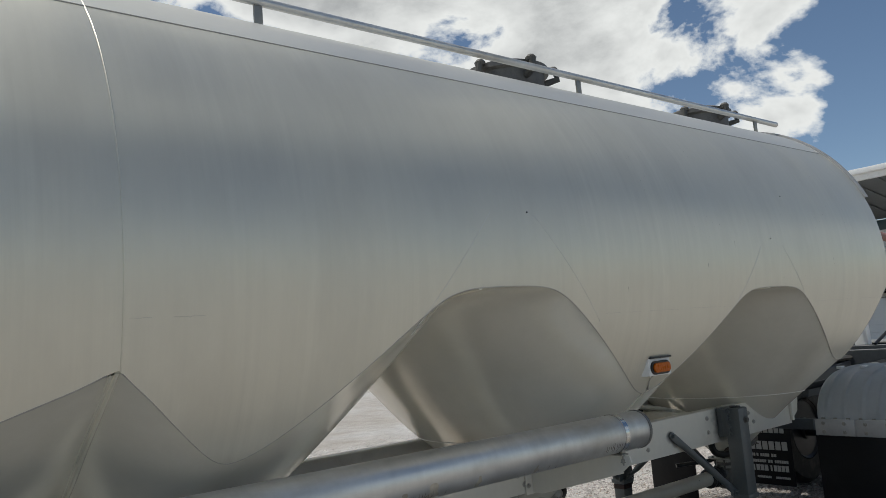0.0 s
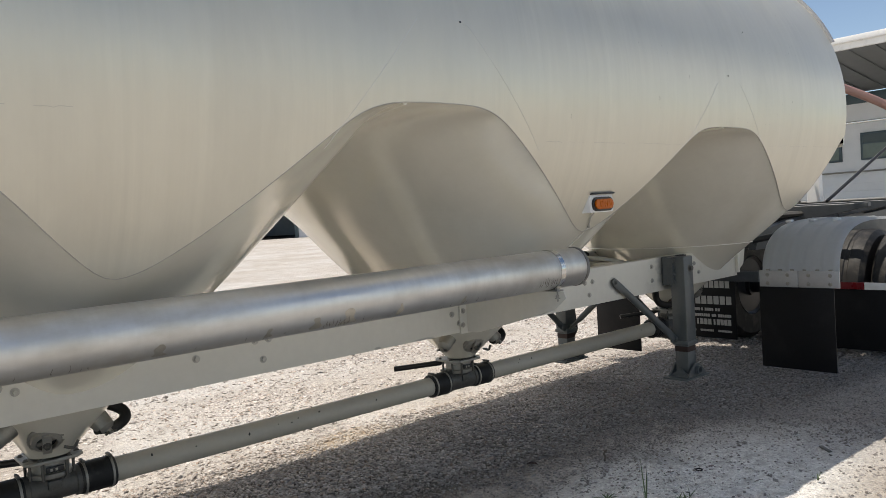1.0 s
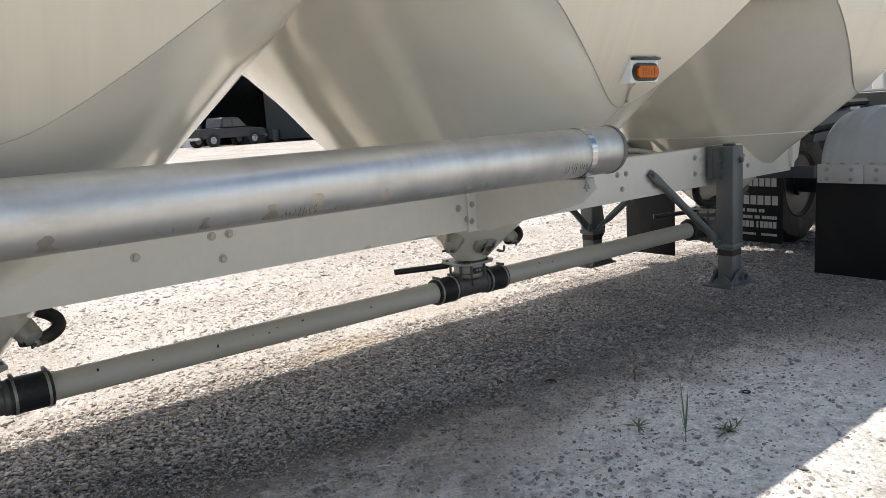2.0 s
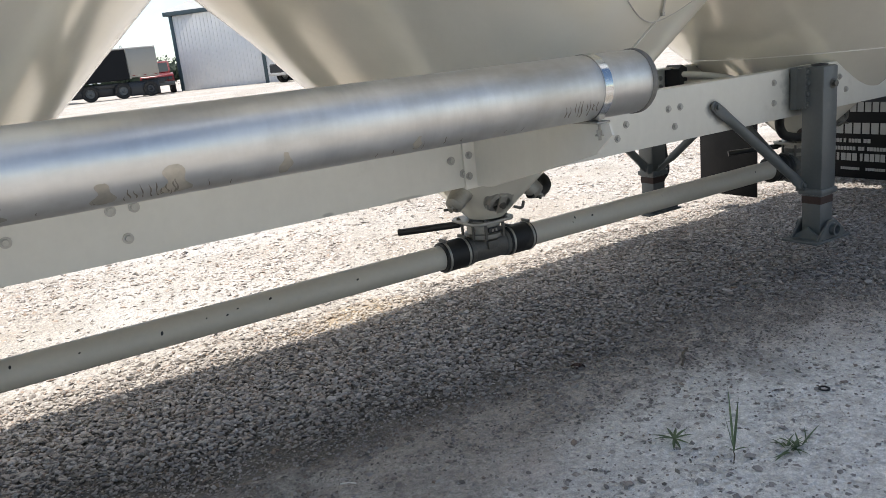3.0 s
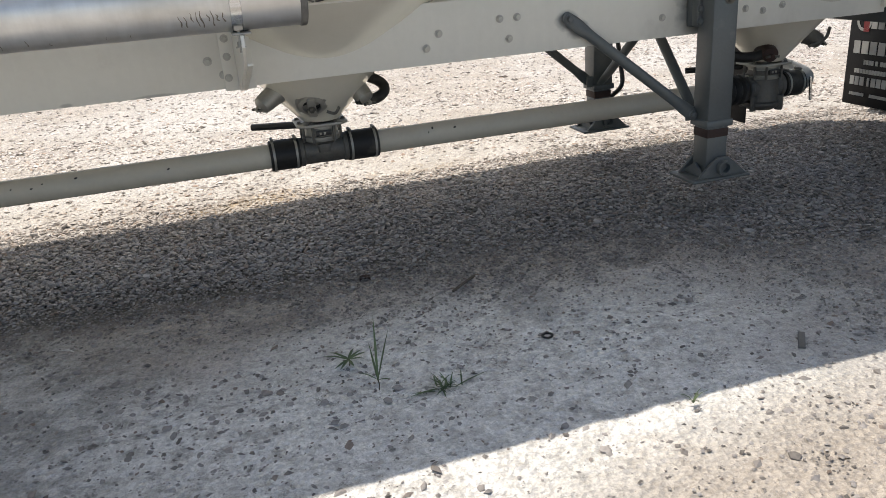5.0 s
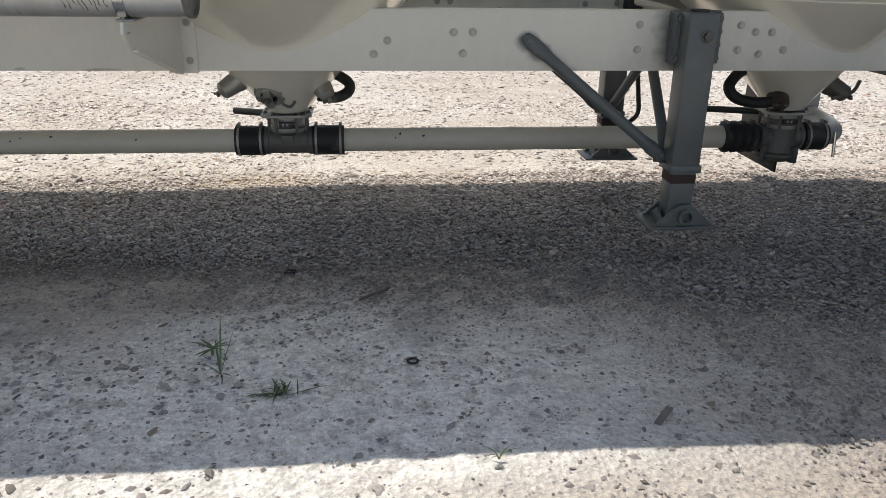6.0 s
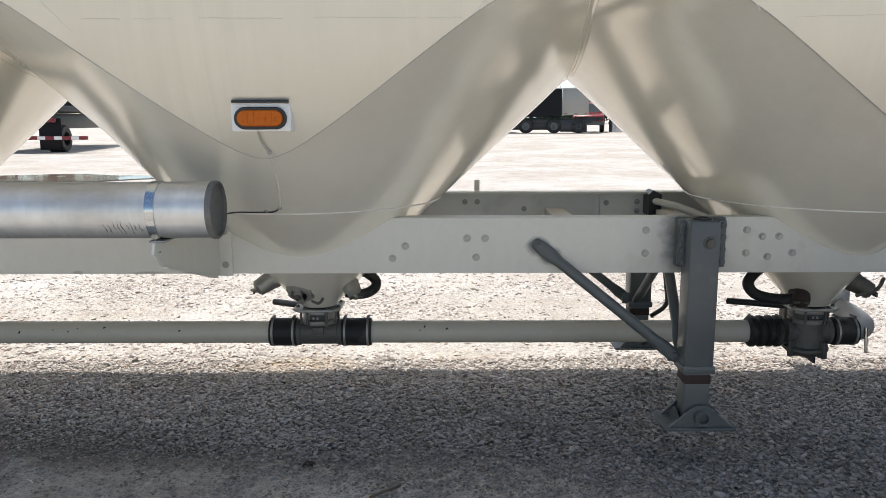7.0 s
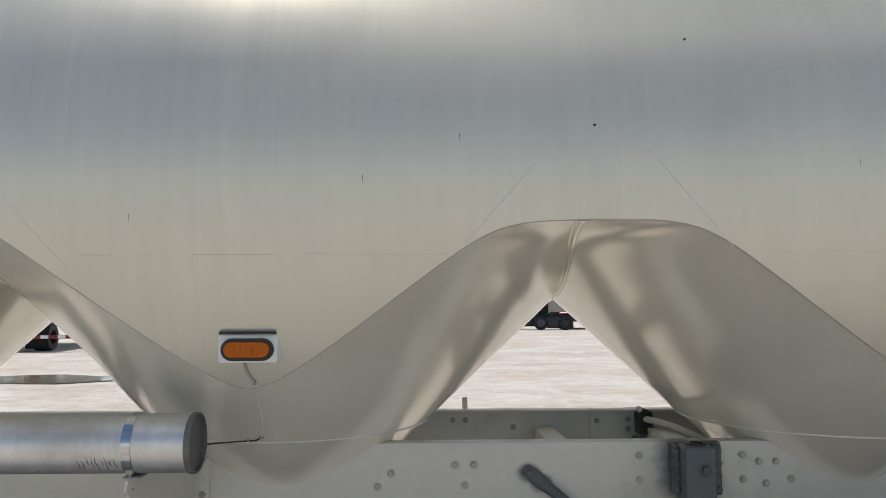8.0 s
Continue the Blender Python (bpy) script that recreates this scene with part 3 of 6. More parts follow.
def wall_height(x, dy, h):
    """Height of one hopper's wall in the world, bent to meet its neighbour's at the ridge."""
    z = hopper_height(x - h[0], dy, h[3:])
    i = HOPPERS.index(h)
    for edge, j in ((h[1], i - 1), (h[2], i + 1)):
        edge = ridge_x(edge, dy)
        w = 1 - abs(x - edge) / 0.12
        if w > 0 and 0 <= j < len(HOPPERS):
            other = HOPPERS[j]
            z += 0.5 * w * w * (3 - 2 * w) * (hopper_height(edge - other[0], dy, other[3:]) - hopper_height(edge - h[0], dy, h[3:]))
    return z


def of_hopper(x):
    for h in HOPPERS:
        if x <= ridge_x(h[2], 1.12):
            return h
    return HOPPERS[-1]


def meet(x, h):
    """Offset from the axis at which the hopper wall meets the round shell."""
    lo, hi = 0.6, R
    for _ in range(30):
        mid = (lo + hi) / 2
        if wall_height(x, mid, h) > ZC - math.sqrt(max(R * R - mid * mid, 0)):
            lo = mid
        else:
            hi = mid
    return lo


SHEET = 0.006                                # the shell stands proud of the hoppers
TOP_SEAM = radians(45)                       # the top sheet begins here


def shell_columns():
    return np.unique(np.round(np.concatenate([np.arange(X_REAR, X_FRONT, 0.025), [X_FRONT]] + [np.array([ridge_x(h[1], 1.12), ridge_x(h[2], 1.12)]) for h in HOPPERS]), 5))


def edge_point(x, side=1, proud=0.0):
    dy = meet(x, of_hopper(x))
    a = -math.acos(min(1, dy / R))
    r = R + SHEET + proud
    return a, (x, Y0 - side * r * math.cos(a), ZC + r * math.sin(a))


def build_shell():
    """Both flanks from the hopper edge to the top seam, with the sheet's cut edge turned in."""
    xs, n, r = shell_columns(), 44, R + SHEET
    verts, faces = [], []
    for x in xs:
        start = edge_point(x)[0]
        for side in (1, -1):
            verts.append((x, Y0 - side * (R - 0.004) * math.cos(start), ZC + (R - 0.004) * math.sin(start)))
            verts.append((x, Y0 - side * r * math.cos(start), ZC + r * math.sin(start)))
            for k in range(n + 1):
                a = start + (TOP_SEAM - start) * k / n
                verts.append((x, Y0 - side * r * math.cos(a), ZC + r * math.sin(a)))
    w = n + 3
    for i in range(len(xs) - 1):
        for s in (0, 1):
            o, p = (2 * i + s) * w, (2 * i + 2 + s) * w
            for k in [0] + list(range(2, w - 1)):
                q = (o + k, p + k, p + k + 1, o + k + 1)
                faces.append(q if s else q[::-1])
    return mesh_of("shell", verts, faces, M_SHELL)


def build_top():
    n, r = 40, R + SHEET + 0.001
    verts, faces = [], []
    for x in (X_REAR, X_FRONT):
        for k in range(n + 1):
            a = TOP_SEAM + (math.pi - 2 * TOP_SEAM) * k / n
            verts.append((x, Y0 - r * math.cos(a), ZC + r * math.sin(a)))
    faces = [(k, k + 1, n + 2 + k, n + 1 + k) for k in range(n)]
    return mesh_of("top_sheet", verts, faces, M_TOP)


def on_shell(x, z, proud=0.001):
    r = R + SHEET + proud
    return (x, Y0 - math.sqrt(r * r - (z - ZC) ** 2), z)


shell_ob = part("shell", build_shell(), None, trailer)
part("top_sheet", build_top(), None, trailer, "whiter top sheet of the tank")
# welds and sheet joints, raised a little
for side in (1, -1):
    a = TOP_SEAM
    r = R + SHEET + 0.0005
    part("top_seam", sweep([(X_REAR, Y0 - side * r * math.cos(a), ZC + r * math.sin(a)), (X_FRONT, Y0 - side * r * math.cos(a), ZC + r * math.sin(a))], 0.0028, 8), M_SEAM, shell_ob)
    part("edge_seam", sweep([edge_point(x, side, -0.001)[1] for x in np.arange(1.12, X_FRONT - 0.02, 0.03)], 0.0022, 6), M_SEAM, shell_ob)
    part("edge_seam", sweep([edge_point(x, side, -0.001)[1] for x in np.arange(X_REAR + 0.02, 1.10, 0.03)], 0.0028, 6), M_SEAM, shell_ob)
ring = [(1.115, Y0 - (R + SHEET) * math.cos(a), ZC + (R + SHEET) * math.sin(a)) for a in np.linspace(edge_point(1.115)[0], math.pi - edge_point(1.115)[0], 70)]
part("girth_weld", sweep(ring, 0.0028, 8), M_SHELL, shell_ob)
rs = random.Random(31)
for x0, x1 in ((1.13, 1.42), (3.2, 4.27), (5.2, X_FRONT)):
    z = 1.70 if x0 < 2 else 1.635
    x = x0
    while x < x1 - 0.05:                      # the joint shows in broken runs
        end = min(x1, x + rs.uniform(0.06, 0.3))
        part("lap_seam", sweep([on_shell(x + (end - x) * t, z + rs.gauss(0, 0.0012), 0.0) for t in np.linspace(0, 1, 7)], rs.uniform(0.0005, 0.0009), 6), M_LAP, shell_ob)
        x = end + rs.uniform(0.01, 0.09)
for arch, up, drop, girth in ((2.64, 2.06, 0.46, 0.0012), (4.70, 1.96, 0.31, 0.0016)):
    for s in (-1, 1):
        part("lap_seam", sweep([on_shell(arch + s * (0.125 + 0.87 * drop * t + rs.gauss(0, 0.0012)), up - drop * t, 0.0) for t in np.linspace(0, 1, 50)], girth, 6), M_WELD, shell_ob)
for x, z in ((2.725, 2.07), (4.692, 2.005), (4.98, 2.28)):
    p = on_shell(x, z)
    part("rivet", lathe([(0.0037, 0), (0.0037, 0.003), (0.0025, 0.004)], at(*p, OUT), 10), M_BLACK, shell_ob)


# flecks of dried dirt and short runs on the flank
bm = bmesh.new()
clusters = [(rs.uniform(3.1, 6.0), rs.uniform(1.55, 2.6)) for _ in range(9)]
for k in range(90):
    cx, cz = clusters[k % 9]
    x, z = cx + rs.gauss(0, 0.16), min(2.8, 1.72 + abs(cz + rs.gauss(0, 0.05) - 1.72))
    p = Vector(on_shell(x, z, 0.0004))
    up = Vector((0, (z - ZC) / (R + SHEET), -(p.y - Y0) / (R + SHEET))).normalized() * rs.uniform(0.0006, 0.0016)
    side = Vector((rs.uniform(0.0006, 0.0014), 0, 0))
    bm.faces.new([bm.verts.new(p + side * math.cos(f) + up * math.sin(f)) for f in (0.3, 1.4, 2.5, 3.7, 4.6, 5.6)])
for x, z, drop in ((4.02, 1.86, 0.07), (4.30, 1.98, 0.03), (5.46, 1.9, 0.025), (3.35, 1.75, 0.03)):
    top, low = Vector(on_shell(x, z, 0.0004)), Vector(on_shell(x + 0.001, z - drop, 0.0004))
    bm.faces.new([bm.verts.new(q) for q in (top - Vector((0.0012, 0, 0)), low, top + Vector((0.0012, 0, 0)), top + Vector((0, 0, 0.002)))])
tagged(part("dirt_flecks", bm, M_DRIP, shell_ob, "dark flecks of dried dirt"), kind="stuff")


def build_hopper(h):
    c, lo, hi, *shape = h
    nphi, nu, u0 = 180, 22, 0.40
    verts, faces = [], []
    for i in range(nphi):
        f = 2 * math.pi * i / nphi
        cx, cy = math.cos(f), math.sin(f)
        sa, sp = (shape[0] if cx < 0 else shape[1])[:2]
        nrm = (abs(cx) ** sp + abs(cy) ** sp) ** (1 / sp)
        wx, wy = sa * cx / nrm, B * cy / nrm
        umax = 3.0
        if wx > 1e-6:
            umax = min(umax, (hi - c) / wx)
            for _ in range(12):
                umax = min(3.0, 0.5 * umax + 0.5 * (ridge_x(hi, min(abs(wy * umax), 1.14)) - c) / wx)
        if wx < -1e-6:
            umax = min(umax, (lo - c) / wx)
            for _ in range(12):
                umax = min(3.0, 0.5 * umax + 0.5 * (ridge_x(lo, min(abs(wy * umax), 1.14)) - c) / wx)
        a, b = 0.3, umax
        inside = lambda u: abs(wy * u) < R and wall_height(c + wx * u, wy * u, h) > ZC - math.sqrt(max(R * R - (wy * u) ** 2, 0)) or abs(wy * u) < 0.6
        if not inside(umax):
            for _ in range(30):
                m = (a + b) / 2
                if inside(m):
                    a = m
                else:
                    b = m
            umax = a
        ulow = min(u0, umax * 0.92)
        # from the outlet up through the cone
        for k in range(9):
            t = k / 8
            px = (1 - t) * 0.078 * cx + t * wx * ulow
            py = (1 - t) * 0.078 * cy + t * wy * ulow
            verts.append((c + px, Y0 + py, 0.54 + (wall_height(c + wx * ulow, wy * ulow, h) - 0.54) * t))
        for k in range(1, nu + 1):
            u = ulow + (umax - ulow) * k / nu
            verts.append((c + wx * u, Y0 + wy * u, wall_height(c + wx * u, wy * u, h)))
    w = 9 + nu
    for i in range(nphi):
        j = (i + 1) % nphi
        for k in range(w - 1):
            faces.append((i * w + k, j * w + k, j * w + k + 1, i * w + k + 1))
    return mesh_of("hopper", verts, faces, M_HOPPER)


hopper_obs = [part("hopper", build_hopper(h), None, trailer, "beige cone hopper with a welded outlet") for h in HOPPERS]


# welds where two hoppers meet, and the bead round each cone
for h in HOPPERS[:-1]:
    lim = meet(ridge_x(h[2], 1.12), h) - 0.004
    for name, off, r in (("ridge_weld", 0.0, 0.0085), ("weld_toe", -0.02, 0.003)):
        line = [(ridge_x(h[2], dy) + off, dy) for dy in np.linspace(-lim, lim, 70)]
        part(name, sweep([(x, Y0 + dy, wall_height(x, dy, h) - 0.001) for x, dy in line], r, 8), M_HOPPER, trailer)




def ring_point(h, f, z):
    """Where the hopper wall stands at a height, in one direction of the plan."""
    sa, lo, hi = (h[3] if math.cos(f) < 0 else h[4])[0], 0.1, 1.5
    wx, wy = sa * math.cos(f), B * math.sin(f)
    for _ in range(26):
        m = (lo + hi) / 2
        lo, hi = (m, hi) if hopper_height(wx * m, wy * m, h[3:]) < z else (lo, m)
    return (h[0] + wx * lo, Y0 + wy * lo, z)


for h, ob in zip(HOPPERS, hopper_obs):
    pts = []
    for f in np.linspace(0, 2 * math.pi, 121):
        p = ring_point(h, f, 1.025)
        if h[1] < p[0] < h[2]:
            pts.append(p)
        elif len(pts) > 3:
            part("bead", sweep(pts, 0.0035, 6), M_WELD, ob)
            pts = []
    if len(pts) > 3:
        part("bead", sweep(pts, 0.0035, 6), M_WELD, ob)

# dished heads
for name, x, s in (("front_head", X_FRONT, 1), ("rear_head", X_REAR, -1)):
    prof = [(R * math.cos(t), s * 0.30 * math.sin(t)) for t in np.linspace(0, 1.5, 12)]
    bm = lathe(prof, at(x, Y0, ZC, ALONG_X), 96)
    if s > 0:                                 # cut off level over the sloping front of the last hopper
        cut = bmesh.ops.bisect_plane(bm, geom=bm.verts[:] + bm.edges[:] + bm.faces[:], plane_co=(0, 0, 1.64), plane_no=(0, 0, -1), clear_outer=True)
        bmesh.ops.holes_fill(bm, edges=[e for e in cut["geom_cut"] if isinstance(e, bmesh.types.BMEdge)])
    part(name, bm, M_SHELL, trailer)
lim = meet(X_FRONT, HOPPERS[-1])
low_edge = [(Y0 + dy, float(hopper_height(X_FRONT - HOPPERS[-1][0], dy, HOPPERS[-1][3:])) - 0.003) for dy in np.linspace(-lim, lim, 41)]
part("front_web", prism(low_edge + [(Y0 + lim, 1.66), (Y0 - lim, 1.66)], 0, X_FRONT - 0.012, X_FRONT - 0.004), M_HOPPER, trailer)
# rolled gutter round the upper front of the tank
bm = bmesh.new()
rows = []
for a in np.linspace(radians(22), radians(158), 60):
    rows.append([bm.verts.new((X_FRONT + dx, Y0 - r * math.cos(a), ZC + r * math.sin(a))) for dx, r in
                 ((-0.004, R), (-0.004, R + 0.020), (0.026, R + 0.024), (0.026, R + 0.018), (0.004, R + 0.015), (0.004, R))])
for a, b in zip(rows, rows[1:]):
    for k in range(6):
        bm.faces.new((a[k], a[(k + 1) % 6], b[(k + 1) % 6], b[k]))
part("front_gutter", bm, M_ALU, trailer, "dull grey gutter round the front of the tank")

# walkway rail and manhole lids on top
RY, RZ = 2.95, 3.075
walk_rail = part("top_rail", sweep([(X_REAR, RY, RZ), (1.0, RY, RZ + 0.004), (3.97, RY, RZ), (6.35, RY, RZ - 0.005)], 0.02, 14), M_TUBE, trailer, "round aluminium walkway rail")
for x in (-2.2, -0.1, 1.9, 3.97, 6.02):
    part("post", box(x - 0.02, x + 0.02, RY - 0.006, RY + 0.006, 2.95, RZ - 0.012, 0.002), M_CAST, walk_rail)
for x in (3.75, 5.85):
    lid = part("manhole_lid", lathe([(0.24, 0), (0.24, 0.09), (0.27, 0.10), (0.27, 0.13), (0.20, 0.16), (0.03, 0.175)], at(x, 3.34, 3.055), 36), M_LID, trailer, "weathered cast manhole lid")
    for k in range(6):
        a = 6.2832 * k / 6 + 0.3
        bm = sweep([(x + 0.24 * math.cos(a), 3.34 + 0.24 * math.sin(a), 3.10), (x + 0.32 * math.cos(a), 3.34 + 0.32 * math.sin(a), 3.12), (x + 0.31 * math.cos(a), 3.34 + 0.31 * math.sin(a), 3.175)], 0.022, 8)
        lathe([(0.03, 0), (0.034, 0.02), (0.02, 0.035)], at(x + 0.30 * math.cos(a), 3.34 + 0.30 * math.sin(a), 3.165), 8, bm)
        part("clamp", bm, M_DARKCAST, lid)

# frame rails with flanges
rails = []
RAIL_END = 6.10
for y_face, s, top in ((3.01, 1, 0.98), (3.83, -1, 1.008)):
    bm = box(X_REAR, RAIL_END, y_face, y_face + s * 0.010, 0.762, top, 0.0015)
    box(X_REAR, RAIL_END, y_face + s * 0.010, y_face + s * 0.075, top - 0.01, top, 0.0015, bm)
    box(X_REAR, RAIL_END, y_face + s * 0.010, y_face + s * 0.075, 0.762, 0.772, 0.0015, bm)
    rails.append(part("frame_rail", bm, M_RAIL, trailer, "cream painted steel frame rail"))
for x, z in ((1.25, 0.89), (1.30, 0.87), (1.92, 0.87), (2.17, 0.90), (2.23, 0.90), (2.20, 0.82), (3.24, 0.86), (3.285, 0.81), (4.30, 0.90), (4.37, 0.90), (4.335, 0.825),
             (4.06, 0.87), (4.01, 0.822), (4.99, 0.93), (4.99, 0.84), (5.38, 0.93), (5.44, 0.905), (5.505, 0.905), (5.38, 0.84), (5.465, 0.825), (5.56, 0.84)):
    part("bolt", hexbolt(x, 3.01, z, 0.010, 0.007, OUT), M_BOLT, rails[0])
for x, z in ((4.31, 0.955), (4.37, 0.955), (4.60, 0.92)):
    part("bolt", hexbolt(x, 3.82, z, 0.009, 0.007, OUT), M_CAST, rails[1])
part("splice_plate", box(4.97, 5.19, 3.808, 3.818, 0.80, 0.998, 0.002), M_RAIL, rails[1])
for x, z in ((5.0, 0.95), (5.15, 0.955), (5.15, 0.91)):
    part("bolt", hexbolt(x, 3.806, z, 0.009, 0.007, OUT), M_CAST, rails[1])
bm = box(4.356, 4.382, 3.833, 3.845, 1.006, 1.062, 0.004)
part("lifting_lug", bm, M_RAIL, rails[1])
# end plate of the near rail, cut on the slant, with its stiffener
bm = prism([(6.10, 0.78), (6.20, 0.84), (6.26, 1.06), (6.10, 1.06)], 1, 3.01, 3.022)
part("end_gusset", bm, M_RAIL, rails[0])
part("stiffener", box(6.075, 6.10, 2.985, 3.01, 0.785, 0.965, 0.003), M_RAIL, rails[0])
for x in (6.06, 6.11, 6.16):
    part("bolt", hexbolt(x, 3.01, 1.02, 0.010, 0.008, OUT), M_BOLT, rails[0])
# cross members
for x in (-2.4, -0.36, 1.11, 2.55, 4.74, 5.26):
    part("cross_member", box(x - 0.045, x + 0.045, 3.085, 3.755, 0.80, 0.93, 0.004), M_RAIL, trailer)
# black block drawn for the dark of an opening, and an air line, behind the second cross member
part("line_bracket", prism([(5.18, 0.90), (5.24, 0.90), (5.24, 1.0), (5.20, 1.02), (5.18, 1.0)], 1, 3.70, 3.80), M_BLACK, trailer)
part("air_line", sweep(curve([(5.20, 3.72, 0.97), (5.30, 3.60, 0.95), (5.42, 3.45, 0.90), (5.50, 3.40, 0.86)]), 0.016, 10), M_RAIL, trailer)

# hose tube with its strap, cap and bracket
TY, TZ, TR = 2.440, 1.080, 0.0875
tube = part("hose_tube", lathe([(TR - 0.004, X_REAR), (TR, X_REAR + 0.004), (TR, 3.500), (TR - 0.002, 3.503)], at(0, TY, TZ, ALONG_X), 64), M_TUBE, trailer, "bare aluminium hose tube")
part("end_ring", lathe([(TR - 0.006, 3.495), (TR + 0.001, 3.496), (TR + 0.003, 3.500), (TR + 0.003, 3.511), (TR + 0.001, 3.515), (TR - 0.005, 3.516)], at(0, TY, TZ, ALONG_X), 64, closed=True), M_LID, tube, "weathered dark end ring")
part("end_cap", lathe([(0.02, 3.500), (TR - 0.006, 3.500), (TR - 0.004, 3.506), (0.02, 3.5065)], at(0, TY, TZ, ALONG_X), 48), M_GREY, tube, "dark grey end cap")
part("strap", lathe([(TR, 3.315), (TR + 0.003, 3.316), (TR + 0.003, 3.344), (TR, 3.345)], at(0, TY, TZ, ALONG_X), 48, closed=True), M_STEEL, tube, "shiny steel strap")
bm = box(3.318, 3.342, TY - 0.056, TY - 0.034, TZ - TR + 0.004, TZ - TR + 0.026, 0.003)
part("strap_lug", bm, M_CAST, tube)
part("strap_bolt", hexbolt(3.330, TY - 0.045, TZ - TR - 0.040, 0.009, 0.012, Matrix(), sweep([(3.330, TY - 0.045, TZ - TR - 0.052), (3.330, TY - 0.045, TZ - TR + 0.02)], 0.0045, 8)), M_CAST, tube)
def drip(x, top, low, wide, mat, slant=0.0):
    """A dried run on the tube, from one angle below the middle to another, widening downwards."""
    bm, rows, r = bmesh.new(), [], TR + 0.0003
    for k in range(15):
        t = k / 14
        a = radians(top + (low - top) * t)
        w = wide * (0.22 + 0.6 * math.sqrt(t)) * (1 + 0.3 * math.sin(40 * x + 9 * t)) * (0.4 if k == 14 else 1.0)
        c = x + slant * t + 0.35 * min(wide, 0.007) * math.sin(7 * t + 90 * x)
        rows.append([bm.verts.new((c + e * w, TY - r * math.cos(a), TZ - r * math.sin(a))) for e in (-0.5, 0, 0.5)])
    for p, q in zip(rows, rows[1:]):
        for k in range(2):
            bm.faces.new((p[k], p[k + 1], q[k + 1], q[k]))
    part("drip", bm, mat, tube, "dark dried run")


rd = random.Random(21)
for k in range(9):
    drip(3.19 + 0.013 * k + rd.uniform(-0.003, 0.003), rd.uniform(16, 26), rd.uniform(36, 50), rd.uniform(0.003, 0.0065), M_DRIP, 0.006)
for x, w, top in ((2.075, 0.05, 22), (2.205, 0.07, 12), (2.43, 0.035, 20), (1.55, 0.05, 25), (1.9, 0.03, 30), (2.75, 0.03, 30)):
    drip(x, top, 58, w, M_SMUDGE)
for k in range(26):
    drip(rd.uniform(0.9, 3.1), rd.uniform(38, 52), rd.uniform(56, 68), rd.uniform(0.0015, 0.0035), M_DRIP, rd.uniform(-0.003, 0.003))
for k in range(9):
    drip(2.12 + 0.011 * k + rd.uniform(-0.004, 0.004), rd.uniform(30, 44), rd.uniform(54, 64), rd.uniform(0.002, 0.005), M_DRIP, 0.006)
# bracket: a web that stands out from the rail, with a bolted foot and a lip under the tube
brk = part("tube_bracket", prism([(2.35, 0.955), (2.36, 0.985), (3.0, 0.985), (3.0, 0.762), (2.93, 0.762), (2.42, 0.90)], 0, 3.331, 3.339), M_RAIL, trailer)
part("foot_plate", box(3.285, 3.388, 2.998, 3.008, 0.755, 0.975, 0.002), M_RAIL, brk)
part("lip", box(3.312, 3.362, 2.385, 2.50, 0.985, 0.991, 0.002), M_CAST, brk)
for x, z in ((3.305, 0.93), (3.305, 0.87), (3.30, 0.80), (3.362, 0.93), (3.362, 0.80)):
    part("bolt", hexbolt(x, 2.998, z, 0.009, 0.007, OUT), M_BOLT, brk)
part("folded_edge", prism([(2.415, 0.900), (2.925, 0.762), (2.925, 0.768), (2.417, 0.906)], 0, 3.3395, 3.354, None, 0.001), M_RAIL, brk)
part("tube_bracket", prism([(2.35, 0.955), (2.36, 0.985), (3.0, 0.985), (3.0, 0.762), (2.93, 0.762), (2.42, 0.90)], 0, -0.6, -0.592), M_RAIL, trailer)

# discharge pipe with specks of chipped paint
PY, PZ, PR = 3.44, 0.405, 0.05
pipe = part("discharge_pipe", lathe([(PR - 0.003, X_REAR), (PR, X_REAR + 0.003), (PR, 5.60)], at(0, PY, PZ, ALONG_X), 40), M_PIPE, trailer, "cream discharge pipe under the hoppers")
rng = random.Random(4)
for x, a in ((2.56, 1.0), (2.52, 1.25), (2.45, 1.1), (2.30, 1.3), (2.68, 0.9), (3.02, 1.2), (2.05, 1.15), (4.10, 1.2), (4.12, 0.85), (4.22, 1.05), (5.40, 1.1), (1.86, 0.9)):
    y, z = PY - (PR + 0.0005) * math.sin(a), PZ + (PR + 0.0005) * math.cos(a)
    s = rng.uniform(0.0022, 0.0048)
    out = Matrix.Translation((x, y, z)) @ Matrix.Rotation(a, 4, "X")
    part("paint_chip", lathe([(s, 0), (s * 0.8, 0.0006)], out @ pose(0, 0, 0, 0, 0, rng.uniform(0, 90)) @ Matrix.Diagonal((1.7, 1, 1, 1)), 7), M_BLACK, pipe)


